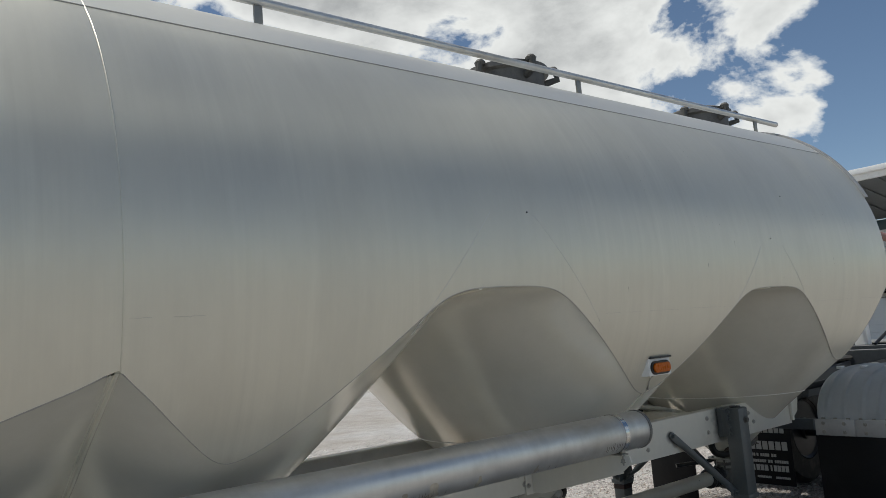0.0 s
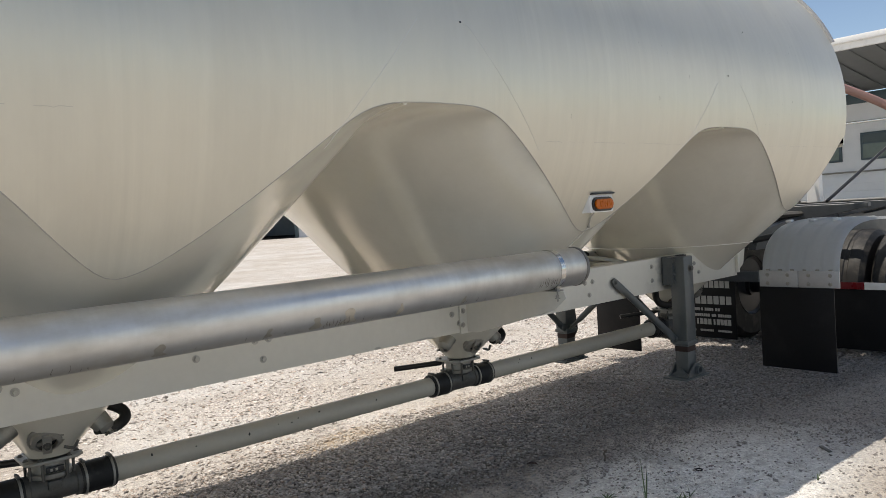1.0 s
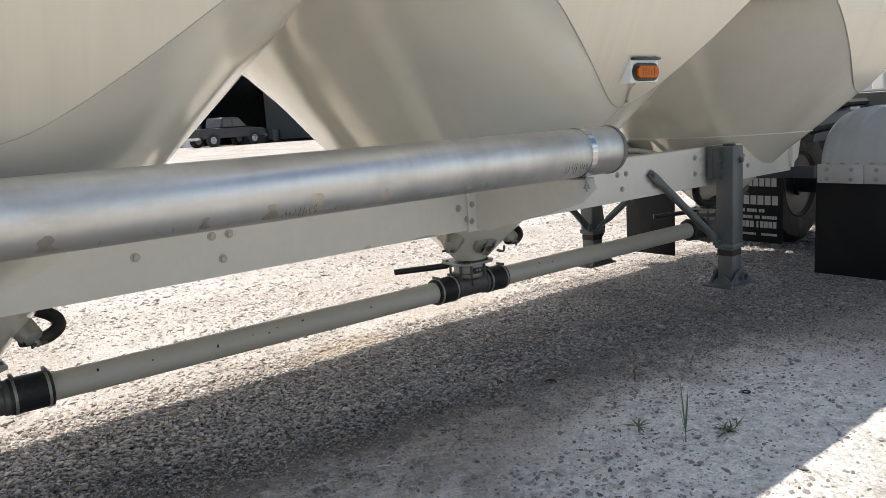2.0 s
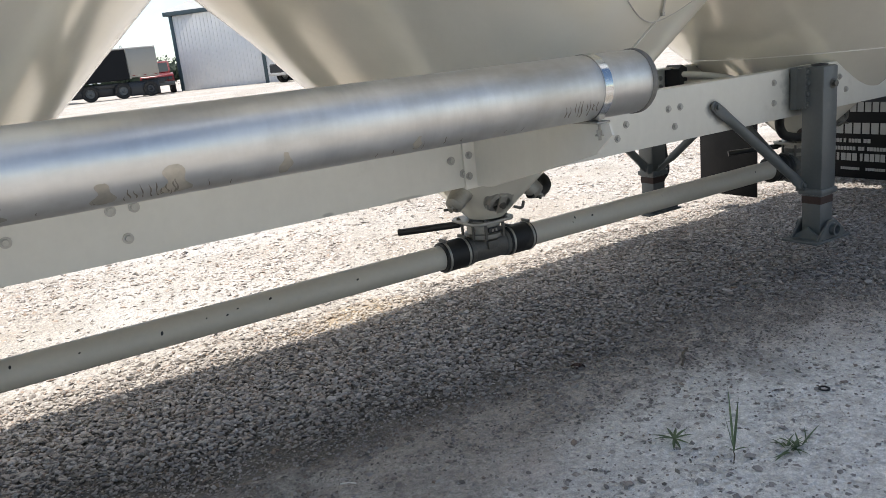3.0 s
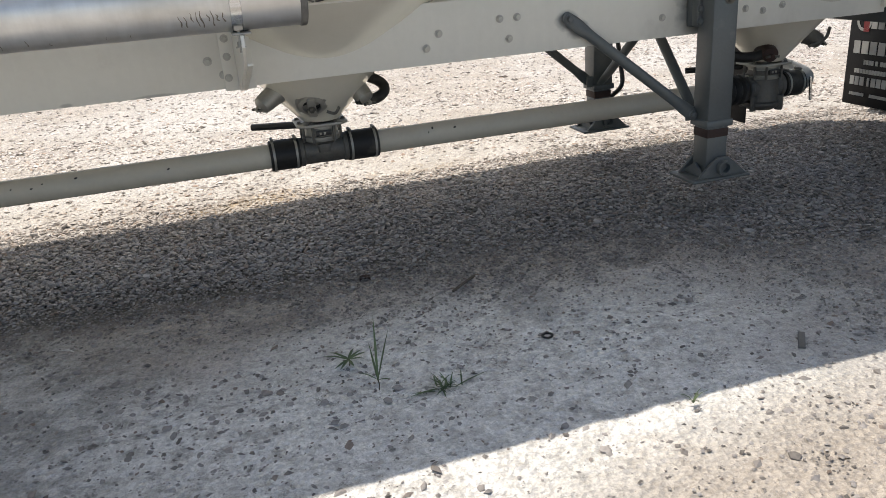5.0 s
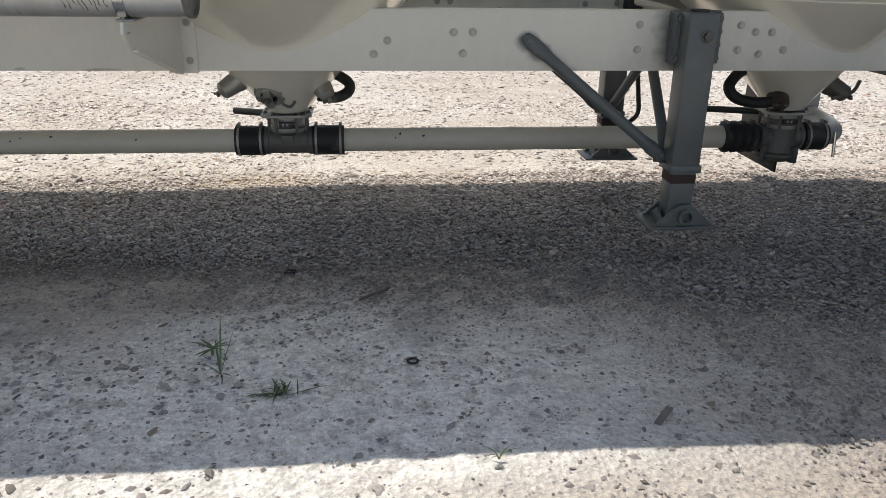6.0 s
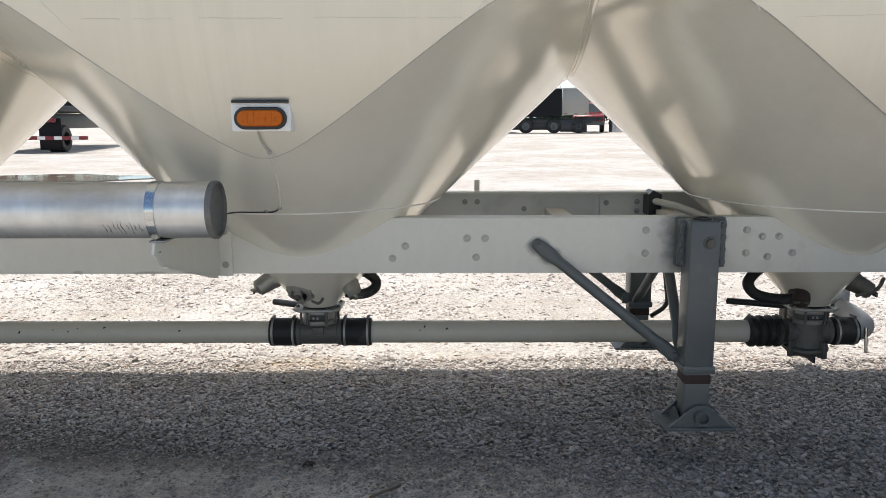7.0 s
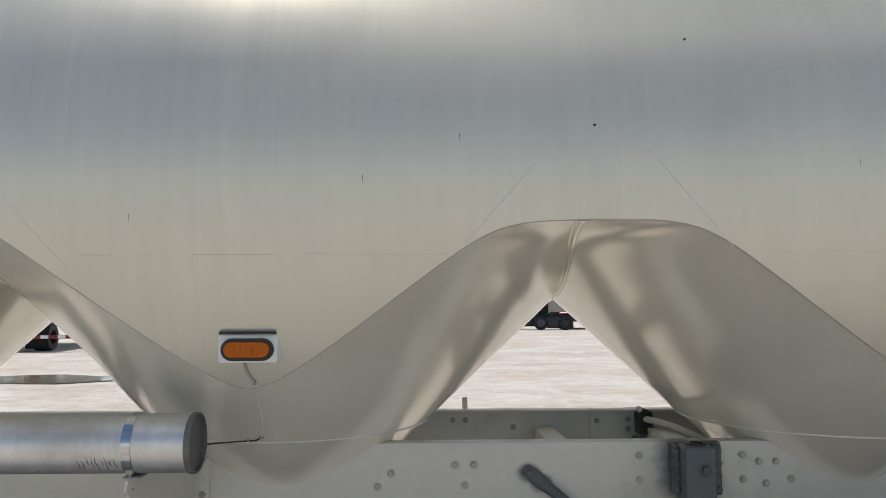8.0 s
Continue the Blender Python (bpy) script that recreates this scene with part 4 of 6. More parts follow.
def coupling(x0, x1, parent, ribs=0):
    """A rubber sleeve with clamp bands."""
    r = PR + 0.013
    if ribs:
        prof = [(PR, x0)]
        for k in range(ribs):
            c = x0 + (x1 - x0) * (k + 0.5) / ribs
            w = (x1 - x0) / ribs / 2
            prof += [(r - 0.003, c - w * 0.9), (r + 0.008, c - w * 0.4), (r + 0.008, c + w * 0.4), (r - 0.003, c + w * 0.9)]
        prof += [(PR, x1)]
    else:
        prof = [(PR, x0), (r - 0.002, x0 + 0.001), (r, x0 + 0.006), (r, x1 - 0.006), (r - 0.002, x1 - 0.001), (PR, x1)]
    ob = part("coupling", lathe(prof, at(0, PY, PZ, ALONG_X), 32), M_RUBBER, parent, "black rubber coupling sleeve")
    for c in (x0 + 0.016, x1 - 0.016):
        part("clamp_band", lathe([(r, c - 0.005), (r + 0.0025, c - 0.0045), (r + 0.0025, c + 0.0045), (r, c + 0.005)], at(0, PY, PZ, ALONG_X), 32, closed=True), M_CAST if not ribs else M_DARKCAST, ob)
        bm = box(c - 0.006, c + 0.006, PY - 0.03, PY + 0.02, PZ + r + 0.001, PZ + r + 0.012, 0.002)
        part("clamp_screw", bm, M_DARKCAST, ob)
    return ob


def stub(x, y, z, dx, dy, dz, parent, mat=M_CAST):
    """An aeration nozzle: a short cup with a wing nut on its end."""
    d = Vector((dx, dy, dz)).normalized()
    m = Matrix.Translation((x, y, z)) @ d.to_track_quat("Z", "Y").to_matrix().to_4x4()
    ob = part("aerator", lathe([(0.046, -0.05), (0.044, -0.005), (0.041, 0.0), (0.039, 0.03), (0.035, 0.062), (0.024, 0.072), (0.011, 0.075), (0.010, 0.092)], m, 18), mat, parent)
    part("wing_nut", sweep(curve([m @ Vector((-0.030, 0, 0.090)), m @ Vector((0, 0, 0.083)), m @ Vector((0.030, 0, 0.090))], 4), 0.0055, 8), M_DARKCAST, ob)
    return ob


def outlet(c, heavy=False):
    """The butterfly valve and tee under a hopper."""
    ob = part("butterfly_valve", lathe([(0.060, 0.450), (0.078, 0.452), (0.082, 0.462), (0.082, 0.470), (0.070, 0.474), (0.070, 0.504), (0.082, 0.508), (0.082, 0.520)], at(c, PY, 0), 36), M_CAST, trailer, "cast butterfly valve")
    k = 0.105
    out = [(-k, -k + 0.03), (-k + 0.03, -k), (k - 0.03, -k), (k, -k + 0.03), (k, k - 0.03), (k - 0.03, k), (-k + 0.03, k), (-k, k - 0.03)]
    part("flange", prism([(c + a, PY + b) for a, b in out], 2, 0.520, 0.532, None, 0.002), M_CAST, ob)
    for a, b in ((-0.05, -0.09), (0.05, -0.09), (-0.09, -0.04), (0.09, -0.04), (0.09, 0.05), (-0.09, 0.05)):
        part("flange_bolt", hexbolt(c + a, PY + b, 0.531, 0.007, 0.006), M_DARKCAST, ob)
        part("stud", sweep([(c + a * 0.86, PY + b * 0.86, 0.452), (c + a * 0.86, PY + b * 0.86, 0.521)], 0.006, 8), M_DARKCAST, ob)
    part("name_plate", box(c - 0.032, c + 0.032, PY - 0.085, PY - 0.076, 0.478, 0.500, 0.002), M_BLACK, ob)
    for q in (-0.012, 0.006):
        part("raised_mark", box(c + q - 0.006, c + q + 0.002, PY - 0.0875, PY - 0.084, 0.484, 0.494, 0.0), M_CAST, ob)
    d = Vector((-0.245, 0.215, -0.012))
    h0 = Vector((c - 0.03, PY + 0.06, 0.505))
    part("handle", sweep(curve([h0, h0 + d * 0.3 + Vector((0, 0, -0.004)), h0 + d * 0.95 + Vector((0, 0, -0.012))]), [0.010] * 4 + [0.0155] * 13, 12), M_BLACK, ob, "black valve handle")
    tee = part("tee", lathe([(0.052, -0.105), (0.060, -0.100), (0.060, -0.085), (0.055, -0.080), (0.055, 0.080), (0.060, 0.085), (0.060, 0.100), (0.052, 0.105)], at(c, PY, PZ, ALONG_X), 32), M_DARKCAST, trailer, "grimy cast pipe tee")
    part("neck", lathe([(0.058, 0.40), (0.060, 0.44), (0.075, 0.452)], at(c, PY, 0), 28), M_DARKCAST, tee)
    part("pad", box(c - 0.025, c + 0.025, PY - 0.064, PY - 0.05, 0.405, 0.44, 0.004), M_DARKCAST, tee)
    return ob, tee


for c in (1.48, 3.645):
    v, tee = outlet(c)
    coupling(c - 0.225, c - 0.10, tee)
    coupling(c + 0.10, c + 0.235, tee)
    stub(c - 0.185, PY - 0.13, 0.672, -0.75, -0.35, -0.45, v)
    # round aerator on the near side: a flanged bowl with a clamp bar across it
    m = Matrix.Translation((c - 0.045, PY - 0.185, 0.640)) @ Vector((-0.15, -0.80, -0.58)).to_track_quat("Z", "Y").to_matrix().to_4x4()
    cup = part("aerator_cup", lathe([(0.036, -0.03), (0.060, -0.004), (0.064, 0.0), (0.064, 0.006), (0.054, 0.010), (0.050, 0.024), (0.036, 0.030), (0.034, 0.014)], m, 22), M_CAST, v)
    # flat black disc paints the shaded inside of the cup
    part("cup_hole", lathe([(0.002, 0.0145), (0.0335, 0.0145), (0.0335, 0.0155), (0.002, 0.0155)], m, 18), M_BLACK, cup)
    part("clamp_bar", box(-0.016, 0.016, -0.046, 0.046, 0.026, 0.040, 0.004, None, m), M_CAST, cup)
    part("clamp_ear", box(-0.060, 0.060, -0.011, 0.011, 0.006, 0.020, 0.003, None, m @ pose(0, 0, 0, 0, 0, 25)), M_CAST, cup)
    part("clamp_bolt", hexbolt(0, 0, 0, 0.010, 0.012, m @ Matrix.Translation((0, 0, 0.039))), M_DARKCAST, cup)
    part("latch_arm", sweep(curve([(c + 0.005, PY - 0.215, 0.600), (c + 0.035, PY - 0.225, 0.592), (c + 0.055, PY - 0.215, 0.612)]), 0.006, 8), M_DARKCAST, cup)
    stub(c + 0.150, PY - 0.115, 0.662, 0.42, -0.60, -0.68, v)
    part("air_hose", sweep(curve([(c + 0.14, PY - 0.15, 0.622), (c + 0.215, PY - 0.13, 0.612), (c + 0.262, PY - 0.11, 0.633), (c + 0.262, PY - 0.08, 0.662), (c + 0.215, PY - 0.05, 0.69), (c + 0.16, PY - 0.03, 0.70)]), 0.022, 14), M_RUBBER, v, "black air hose loop")
# front outlet: heavier body, ribbed sleeve, cap elbow
v, tee = outlet(5.845)
part("clean_out", lathe([(0.03, -0.112), (0.06, -0.106), (0.085, -0.09), (0.098, -0.078), (0.098, -0.066), (0.084, -0.06), (0.076, 0.0), (0.078, 0.05), (0.07, 0.09)], at(5.845, PY, PZ), 28), M_DARKCAST, tee)
for a in range(4):
    t = a * 1.5708 + 0.5
    part("lug", box(-0.010, 0.010, 0.07, 0.108, -0.105, -0.03, 0.004, None, at(5.845, PY, PZ, Matrix.Rotation(t, 4, "Z"))), M_DARKCAST, tee)
coupling(5.575, 5.73, tee, 4)
coupling(5.955, 6.065, tee)
part("cap_elbow", sweep(curve([(6.05, PY, PZ), (6.09, PY, PZ + 0.005), (6.122, PY + 0.035, PZ + 0.02), (6.125, PY + 0.11, PZ + 0.035), (6.095, PY + 0.20, PZ + 0.06)]), 0.044, 20), M_ELBOW, tee, "bright aluminium pipe elbow")
part("cam_lever", sweep([(6.085, PY - 0.055, PZ + 0.03), (6.09, PY - 0.062, PZ - 0.085)], 0.007, 8), M_STEEL, tee)
part("elbow_flange", box(6.02, 6.14, PY + 0.20, PY + 0.22, PZ + 0.03, PZ + 0.16, 0.004), M_ELBOW, tee)
st = stub(5.745, PY - 0.13, 0.605, -0.3, -0.9, -0.2, v, M_RUST)
part("air_hose", sweep(curve([(5.74, PY - 0.16, 0.598), (5.65, PY - 0.13, 0.583), (5.565, PY - 0.11, 0.60), (5.53, PY - 0.10, 0.645), (5.57, PY - 0.07, 0.69), (5.64, PY - 0.03, 0.72)]), 0.024, 14), M_RUBBER, v, "black air hose loop")
stub(6.0, PY - 0.10, 0.645, 0.75, -0.4, -0.45, v, M_DARKCAST)
part("latch_arm", sweep(curve([(5.98, PY - 0.14, 0.60), (6.06, PY - 0.15, 0.63), (6.10, PY - 0.13, 0.675)]), 0.008, 8), M_DARKCAST, v)

# landing gear
def landing_leg(y, s):
    """s: +1 where the outer face looks to -y."""
    leg = part("landing_leg", box(5.105, 5.217, y - 0.056, y + 0.050, 0.42, 0.985, 0.010), M_GREY, trailer, "grey square landing leg, wound up off the ground")
    bm = box(5.090, 5.275, y + s * 0.062, y + s * 0.100, 0.795, 0.985, 0.006)
    part("mount_plate", bm, M_GREY, leg)
    for x in (5.098, 5.246):
        for z in (0.82, 0.868, 0.915, 0.96):
            part("bolt", hexbolt(x, y + s * 0.02, z, 0.011, 0.009, OUT if s > 0 else pose(0, 0, 0, -90, 0, 0)), M_GREY, leg)
    for x in (5.092, 5.232):
        part("ear", box(x - 0.002, x + 0.03, y + s * 0.02, y + s * 0.064, 0.80, 0.98, 0.004), M_GREY, leg)
    part("pivot_bolt", hexbolt(5.175, y - s * 0.055, 0.905, 0.016, 0.016, OUT if s > 0 else pose(0, 0, 0, -90, 0, 0)), M_DARKCAST, leg)
    part("top_socket", lathe([(0.035, 0.975), (0.035, 0.993), (0.025, 0.993), (0.025, 0.978)], at(5.162, y, 0), 20), M_BLACK, leg)
    part("collar", box(5.099, 5.223, y - 0.062, y + 0.056, 0.405, 0.435, 0.006), M_GREY, leg)
    part("inner_leg", box(5.113, 5.209, y - 0.048, y + 0.044, 0.20, 0.41, 0.005), M_GREY, leg)
    part("rust_band", box(5.1115, 5.2105, y - 0.0495, y + 0.0455, 0.362, 0.398, 0.003), M_RUST, leg)
    foot = part("foot", box(5.035, 5.305, y - 0.085, y + 0.095, 0.188, 0.200, 0.004), M_GREY, leg)
    for e in (-1, 1):
        part("foot_side", prism([(5.060, 0.200), (5.295, 0.200), (5.225, 0.262), (5.200, 0.282), (5.150, 0.282), (5.125, 0.262)], 1, y + e * 0.066 - 0.006, y + e * 0.066 + 0.006, None, 0.002), M_GREY, foot)
    part("foot_side", prism([(y - 0.08, 0.20), (y + 0.08, 0.20), (y, 0.255)], 0, 5.090, 5.100), M_GREY, foot)
    part("axle", lathe([(0.030, -0.095), (0.030, 0.095), (0.021, 0.095), (0.021, -0.095)], at(5.176, y, 0.240, ALONG_Y), 24, closed=True), M_GREY, foot)

    def brace(a, b, name="brace"):
        """A tube whose ends are hammered flat and bolted."""
        a, b = Vector(a), Vector(b)
        d = (b - a).normalized()
        out = Vector((0, -s, 0))
        out = (out - d * out.dot(d)).normalized()
        wide = d.cross(out)
        length, seg, bm, rings = (b - a).length, 14, bmesh.new(), []
        for u, w, h in ((-0.028, 0.012, 0.006), (-0.02, 0.021, 0.0065), (0.015, 0.026, 0.007), (0.05, 0.027, 0.009), (0.10, 0.0215, 0.0215), (length - 0.10, 0.0215, 0.0215),
                        (length - 0.05, 0.027, 0.009), (length - 0.015, 0.026, 0.007), (length + 0.02, 0.021, 0.0065), (length + 0.028, 0.012, 0.006)):
            rings.append([bm.verts.new(a + d * u + wide * w * math.cos(6.2832 * k / seg) + out * h * math.sin(6.2832 * k / seg)) for k in range(seg)])
        for p, q in zip(rings, rings[1:]):
            for k in range(seg):
                bm.faces.new((p[k], p[(k + 1) % seg], q[(k + 1) % seg], q[k]))
        bm.faces.new(rings[0][::-1])
        bm.faces.new(rings[-1])
        ob = part(name, bm, M_GREY, leg)
        face = out.to_track_quat("Z", "Y").to_matrix().to_4x4()
        for e in (a, b):
            part("bolt", hexbolt(0, 0, 0, 0.012, 0.011, Matrix.Translation(e + out * 0.006) @ face), M_GREY, ob)
    brace((4.57, y + s * 0.092, 0.872), (5.090, y + s * 0.03, 0.452))
    part("brace_tab", box(5.07, 5.112, y + s * 0.036, y + s * 0.05, 0.425, 0.48, 0.003), M_GREY, leg)
    brace((5.17, Y0 - s * 0.03, 0.80), (5.135, y + s * 0.09, 0.455))
    return leg


landing_leg(2.905, 1).matrix_basis = Matrix.Translation((0.008, 0, 0))
landing_leg(3.935, -1).matrix_basis = Matrix.Translation((0.045, 0, 0))
part("crank_hose", sweep(curve([(5.25, 3.95, 0.80), (5.33, 3.97, 0.66), (5.36, 3.97, 0.50), (5.36, 3.96, 0.40), (5.28, 3.95, 0.34)]), 0.012, 10), M_BLACK, trailer)
part("gear_shaft", sweep([(5.18, 2.96, 0.86), (5.18, 3.87, 0.86)], 0.016, 12), M_GREY, trailer)

# marker lamp on its wedge box, with its wire
LX0, LX1, LZ0, LZ1, LY = 3.584, 3.758, 1.321, 1.403, 2.383
bm = bmesh.new()
front = [bm.verts.new(p) for p in ((LX0, LY, LZ0), (LX1, LY, LZ0), (LX1, LY, LZ1), (LX0, LY, LZ1))]
back = [bm.verts.new(p) for p in ((LX0 - 0.02, LY + 0.16, LZ0 - 0.004), (LX1 + 0.012, LY + 0.16, LZ0 - 0.004), (LX1 + 0.012, LY + 0.06, LZ1 + 0.004), (LX0 - 0.02, LY + 0.06, LZ1 + 0.004))]
bm.faces.new(front); bm.faces.new(back[::-1])
for k in range(4):
    bm.faces.new((front[k], back[k], back[(k + 1) % 4], front[(k + 1) % 4]))
bmesh.ops.bevel(bm, geom=list(bm.edges), offset=0.003, segments=2, affect="EDGES")
lamp = part("marker_lamp", bm, M_WHITE, trailer, "white box with an oval amber lamp")


def oval(w, h, n=32):
    r = h / 2
    return [((w / 2 - r) * (1 if math.cos(t) > 0 else -1) + r * math.cos(t), r * math.sin(t)) for t in (6.2832 * (k + 0.5) / n for k in range(n))]


# black strip stands in for the shadow line above the lamp box
part("seal", box(LX0 + 0.004, LX1 - 0.002, LY - 0.014, LY + 0.02, LZ1 + 0.001, LZ1 + 0.009, 0.002), M_BLACK, lamp, "dark strip drawn as the shadow line over the box")
cx, cz = (LX0 + LX1) / 2, (LZ0 + LZ1) / 2 - 0.003
part("grommet", prism([(cx + a, cz + b) for a, b in oval(0.156, 0.066)], 1, LY - 0.010, LY + 0.004, None, 0.002), M_BLACK, lamp)
lens = part("lens", prism([(cx + a, cz + b) for a, b in oval(0.136, 0.047)], 1, LY - 0.019, LY - 0.008, None, 0.003), M_AMBER, lamp, "amber ribbed lens")
for k in range(-2, 3):
    part("lens_rib", box(cx + k * 0.018 - 0.001, cx + k * 0.018 + 0.001, LY - 0.0205, LY - 0.0185, cz - 0.014, cz + 0.014, 0.0005), M_AMBER, lens)
def hop(x, z, proud=0.004):
    """A point on the near face of the middle hopper."""
    lo, hi = 0.0, 1.2
    for _ in range(30):
        m = (lo + hi) / 2
        if hopper_height(x - 3.65, m, HOPPERS[3][3:]) < z:
            lo = m
        else:
            hi = m
    return (x, Y0 - lo - proud, z)


joint = on_shell(3.672, 1.255, 0.004)
part("lamp_wire", sweep(curve([(3.652, LY + 0.03, 1.322), on_shell(3.652, 1.30, 0.006), on_shell(3.660, 1.275, 0.006), joint]), 0.0035, 8), M_SEAM, lamp)
part("lamp_wire", sweep(curve([joint, hop(3.668, 1.20), hop(3.660, 1.13), hop(3.648, 1.08), hop(3.640, 1.05)]), 0.0034, 8), M_WELD, lamp)
part("lamp_wire", sweep(curve([hop(3.640, 1.05, 0.006), hop(3.615, 1.036, 0.008), hop(3.585, 1.034, 0.010), (3.555, 2.66, 1.045), (3.525, 2.60, 1.052), (3.49, 2.58, 1.05)]), 0.0028, 8), M_BLACK, lamp)
for p in (hop(3.640, 1.05), joint, hop(3.585, 1.036)):
    part("wire_clip", box(p[0] - 0.006, p[0] + 0.006, p[1] - 0.006, p[1] + 0.004, p[2] - 0.006, p[2] + 0.006, 0.002), M_CAST, lamp)

# ---- tractor unit ----
tractor = thing("tractor_unit", (8.0, Y0, 0), "dark tractor chassis with a white fender, coupled under the trailer", "truck")


def wheel(x, y, r, w, parent, rim=M_WHITE, name="wheel"):
    tyre = part(name, lathe([(r * 0.56, -w / 2), (r * 0.9, -w / 2), (r * 0.985, -w / 2 + 0.03), (r, -w / 2 + 0.06), (r, -0.02), (r * 0.985, -0.012), (r * 0.985, 0.012), (r, 0.02),
                              (r, w / 2 - 0.06), (r * 0.985, w / 2 - 0.03), (r * 0.9, w / 2), (r * 0.56, w / 2)], at(x, y, r, ALONG_Y), 40, closed=True), M_RUBBER, parent, "black truck tyre")
    part("rim", lathe([(r * 0.57, -w / 2 + 0.02), (r * 0.54, -w / 2), (r * 0.5, -w / 2 + 0.02), (r * 0.42, -w / 2 + 0.07), (r * 0.2, -w / 2 + 0.06), (r * 0.19, -w / 2 - 0.01), (0.02, -w / 2 - 0.015),
                       (0.02, w / 2 - 0.02), (r * 0.5, w / 2 - 0.02), (r * 0.57, w / 2 - 0.02)], at(x, y, r, ALONG_Y), 28), rim, tyre, "painted steel rim")
    return tyre


for x in (7.62, 8.85):
    for y in (2.34, 2.66, 3.80, 4.12):
        wheel(x, y, 0.50, 0.27, tractor, M_DARK)
    part("axle", sweep([(x, 2.5, 0.5), (x, 3.95, 0.5)], 0.07, 14), M_DARK, tractor)
for y in (3.0, 3.86):
    bm = prism([(6.32, 0.93), (11.6, 0.85), (11.6, 1.12), (8.4, 1.16), (7.0, 1.14), (6.38, 1.06)], 1, y - 0.03, y + 0.03, None, 0.004)
    part("chassis_rail", bm, M_FRAME, tractor)
for x in (6.7, 7.5, 8.3, 9.2):
    part("chassis_cross", box(x - 0.05, x + 0.05, 3.03, 3.83, 0.92, 1.06, 0.005), M_FRAME, tractor)
for x, zz in ((7.15, 1.2), (7.9, 1.2), (8.5, 1.2)):
    part("deck_beam", prism([(2.45, zz + 0.03), (4.4, zz + 0.03), (4.4, zz), (3.9, zz - 0.10), (2.95, zz - 0.10), (2.45, zz)], 0, x - 0.03, x + 0.03, None, 0.004), M_FRAME, tractor)
part("deck_plate", box(8.15, 8.75, 2.55, 4.3, 1.232, 1.245, 0.003), M_CAST, tractor, "ribbed aluminium deck plate")
part("fifth_wheel", lathe([(0.30, 1.14), (0.46, 1.15), (0.48, 1.17), (0.46, 1.19), (0.10, 1.19)], at(7.15, Y0, 0), 36), M_DARKCAST, tractor)

# near-side fender, ribbed along its length, and its hanger
arc = curve([(6.050, 0, 0.80), (6.058, 0, 0.865), (6.095, 0, 0.945), (6.165, 0, 1.02), (6.285, 0, 1.085), (6.450, 0, 1.12), (6.700, 0, 1.135), (7.000, 0, 1.125)], 5)


def fender(y0, y1):
    ny, bm, grid_ = 44, bmesh.new(), []
    for i, p in enumerate(arc):
        d = (arc[min(i + 1, len(arc) - 1)] - arc[max(i - 1, 0)]).normalized()
        nrm = Vector((-d.z, 0, d.x))
        row = []
        for k in range(ny + 1):
            t = k / ny
            h = sum(0.008 * math.exp(-((t - c) / 0.022) ** 2) for c in (0.18, 0.40, 0.62, 0.84)) - 0.02 * (max(0, 0.04 - t) + max(0, t - 0.96)) / 0.04
            row.append(bm.verts.new(Vector((p.x, y0 + (y1 - y0) * t, p.z)) + nrm * h))
        grid_.append(row)
    for a, b in zip(grid_, grid_[1:]):
        for k in range(ny):
            bm.faces.new((a[k], a[k + 1], b[k + 1], b[k]))
    bmesh.ops.solidify(bm, geom=list(bm.faces), thickness=0.006)
    return bm


for y0, y1 in ((2.27, 2.80),):
    f = part("fender", fender(y0, y1), M_FENDER, tractor, "dull white ribbed quarter fender", True, 60)
    part("hanger", box(6.035, 6.047, y0 - 0.01, (y0 + y1) / 2 - 0.0015, 0.69, 0.805, 0.003), M_ALU, f)
    part("hanger", box(6.035, 6.047, (y0 + y1) / 2 + 0.0015, y1 + 0.01, 0.69, 0.805, 0.003), M_ALU, f)
    for k in range(4):
        y = y0 + 0.05 + k * (y1 - y0 - 0.1) / 3
        for z in (0.775, 0.715):
            part("bolt", hexbolt(6.035, y, z, 0.009, 0.007, pose(0, 0, 0, 0, -90, 0)), M_CAST, f)
    for k in range(6):
        y = y0 + 0.05 + k * (y1 - y0 - 0.1) / 5
        part("tab", box(6.040, 6.070, y - 0.012, y + 0.012, 0.80, 0.815, 0.002), M_CAST, f)
    for k in range(3):
        y = y0 + 0.18 + k * 0.17
        part("top_clip", box(6.490, 6.550, y - 0.02, y + 0.02, 1.122, 1.142, 0.003), M_WHITE, f)
    if y0 < 3:
        bm = box(6.048, 6.058, y0 + 0.035, y1 + 0.02, 0.11, 0.72, 0.002)
        part("mudflap", bm, M_FLAP, f, "plain black rubber mudflap")
    part("strut", sweep([(6.550, y0 + 0.27, 1.10), (6.34, 3.0 if y0 < 3 else 3.86, 1.0)], 0.025, 12), M_DARK, tractor)
part("far_mudflap", box(6.12, 6.13, 3.90, 4.34, 0.10, 0.80, 0.002), M_FLAP, tractor, "worn dark rubber mudflap")
# lettered flap hung behind the far wheels: writing that is an address or a trade name stands as bars
lf = part("lettered_mudflap", box(6.90, 6.91, 3.46, 4.0, 0.11, 0.74, 0.002), M_FLAP, tractor, "black mudflap with rows of pale lettering")
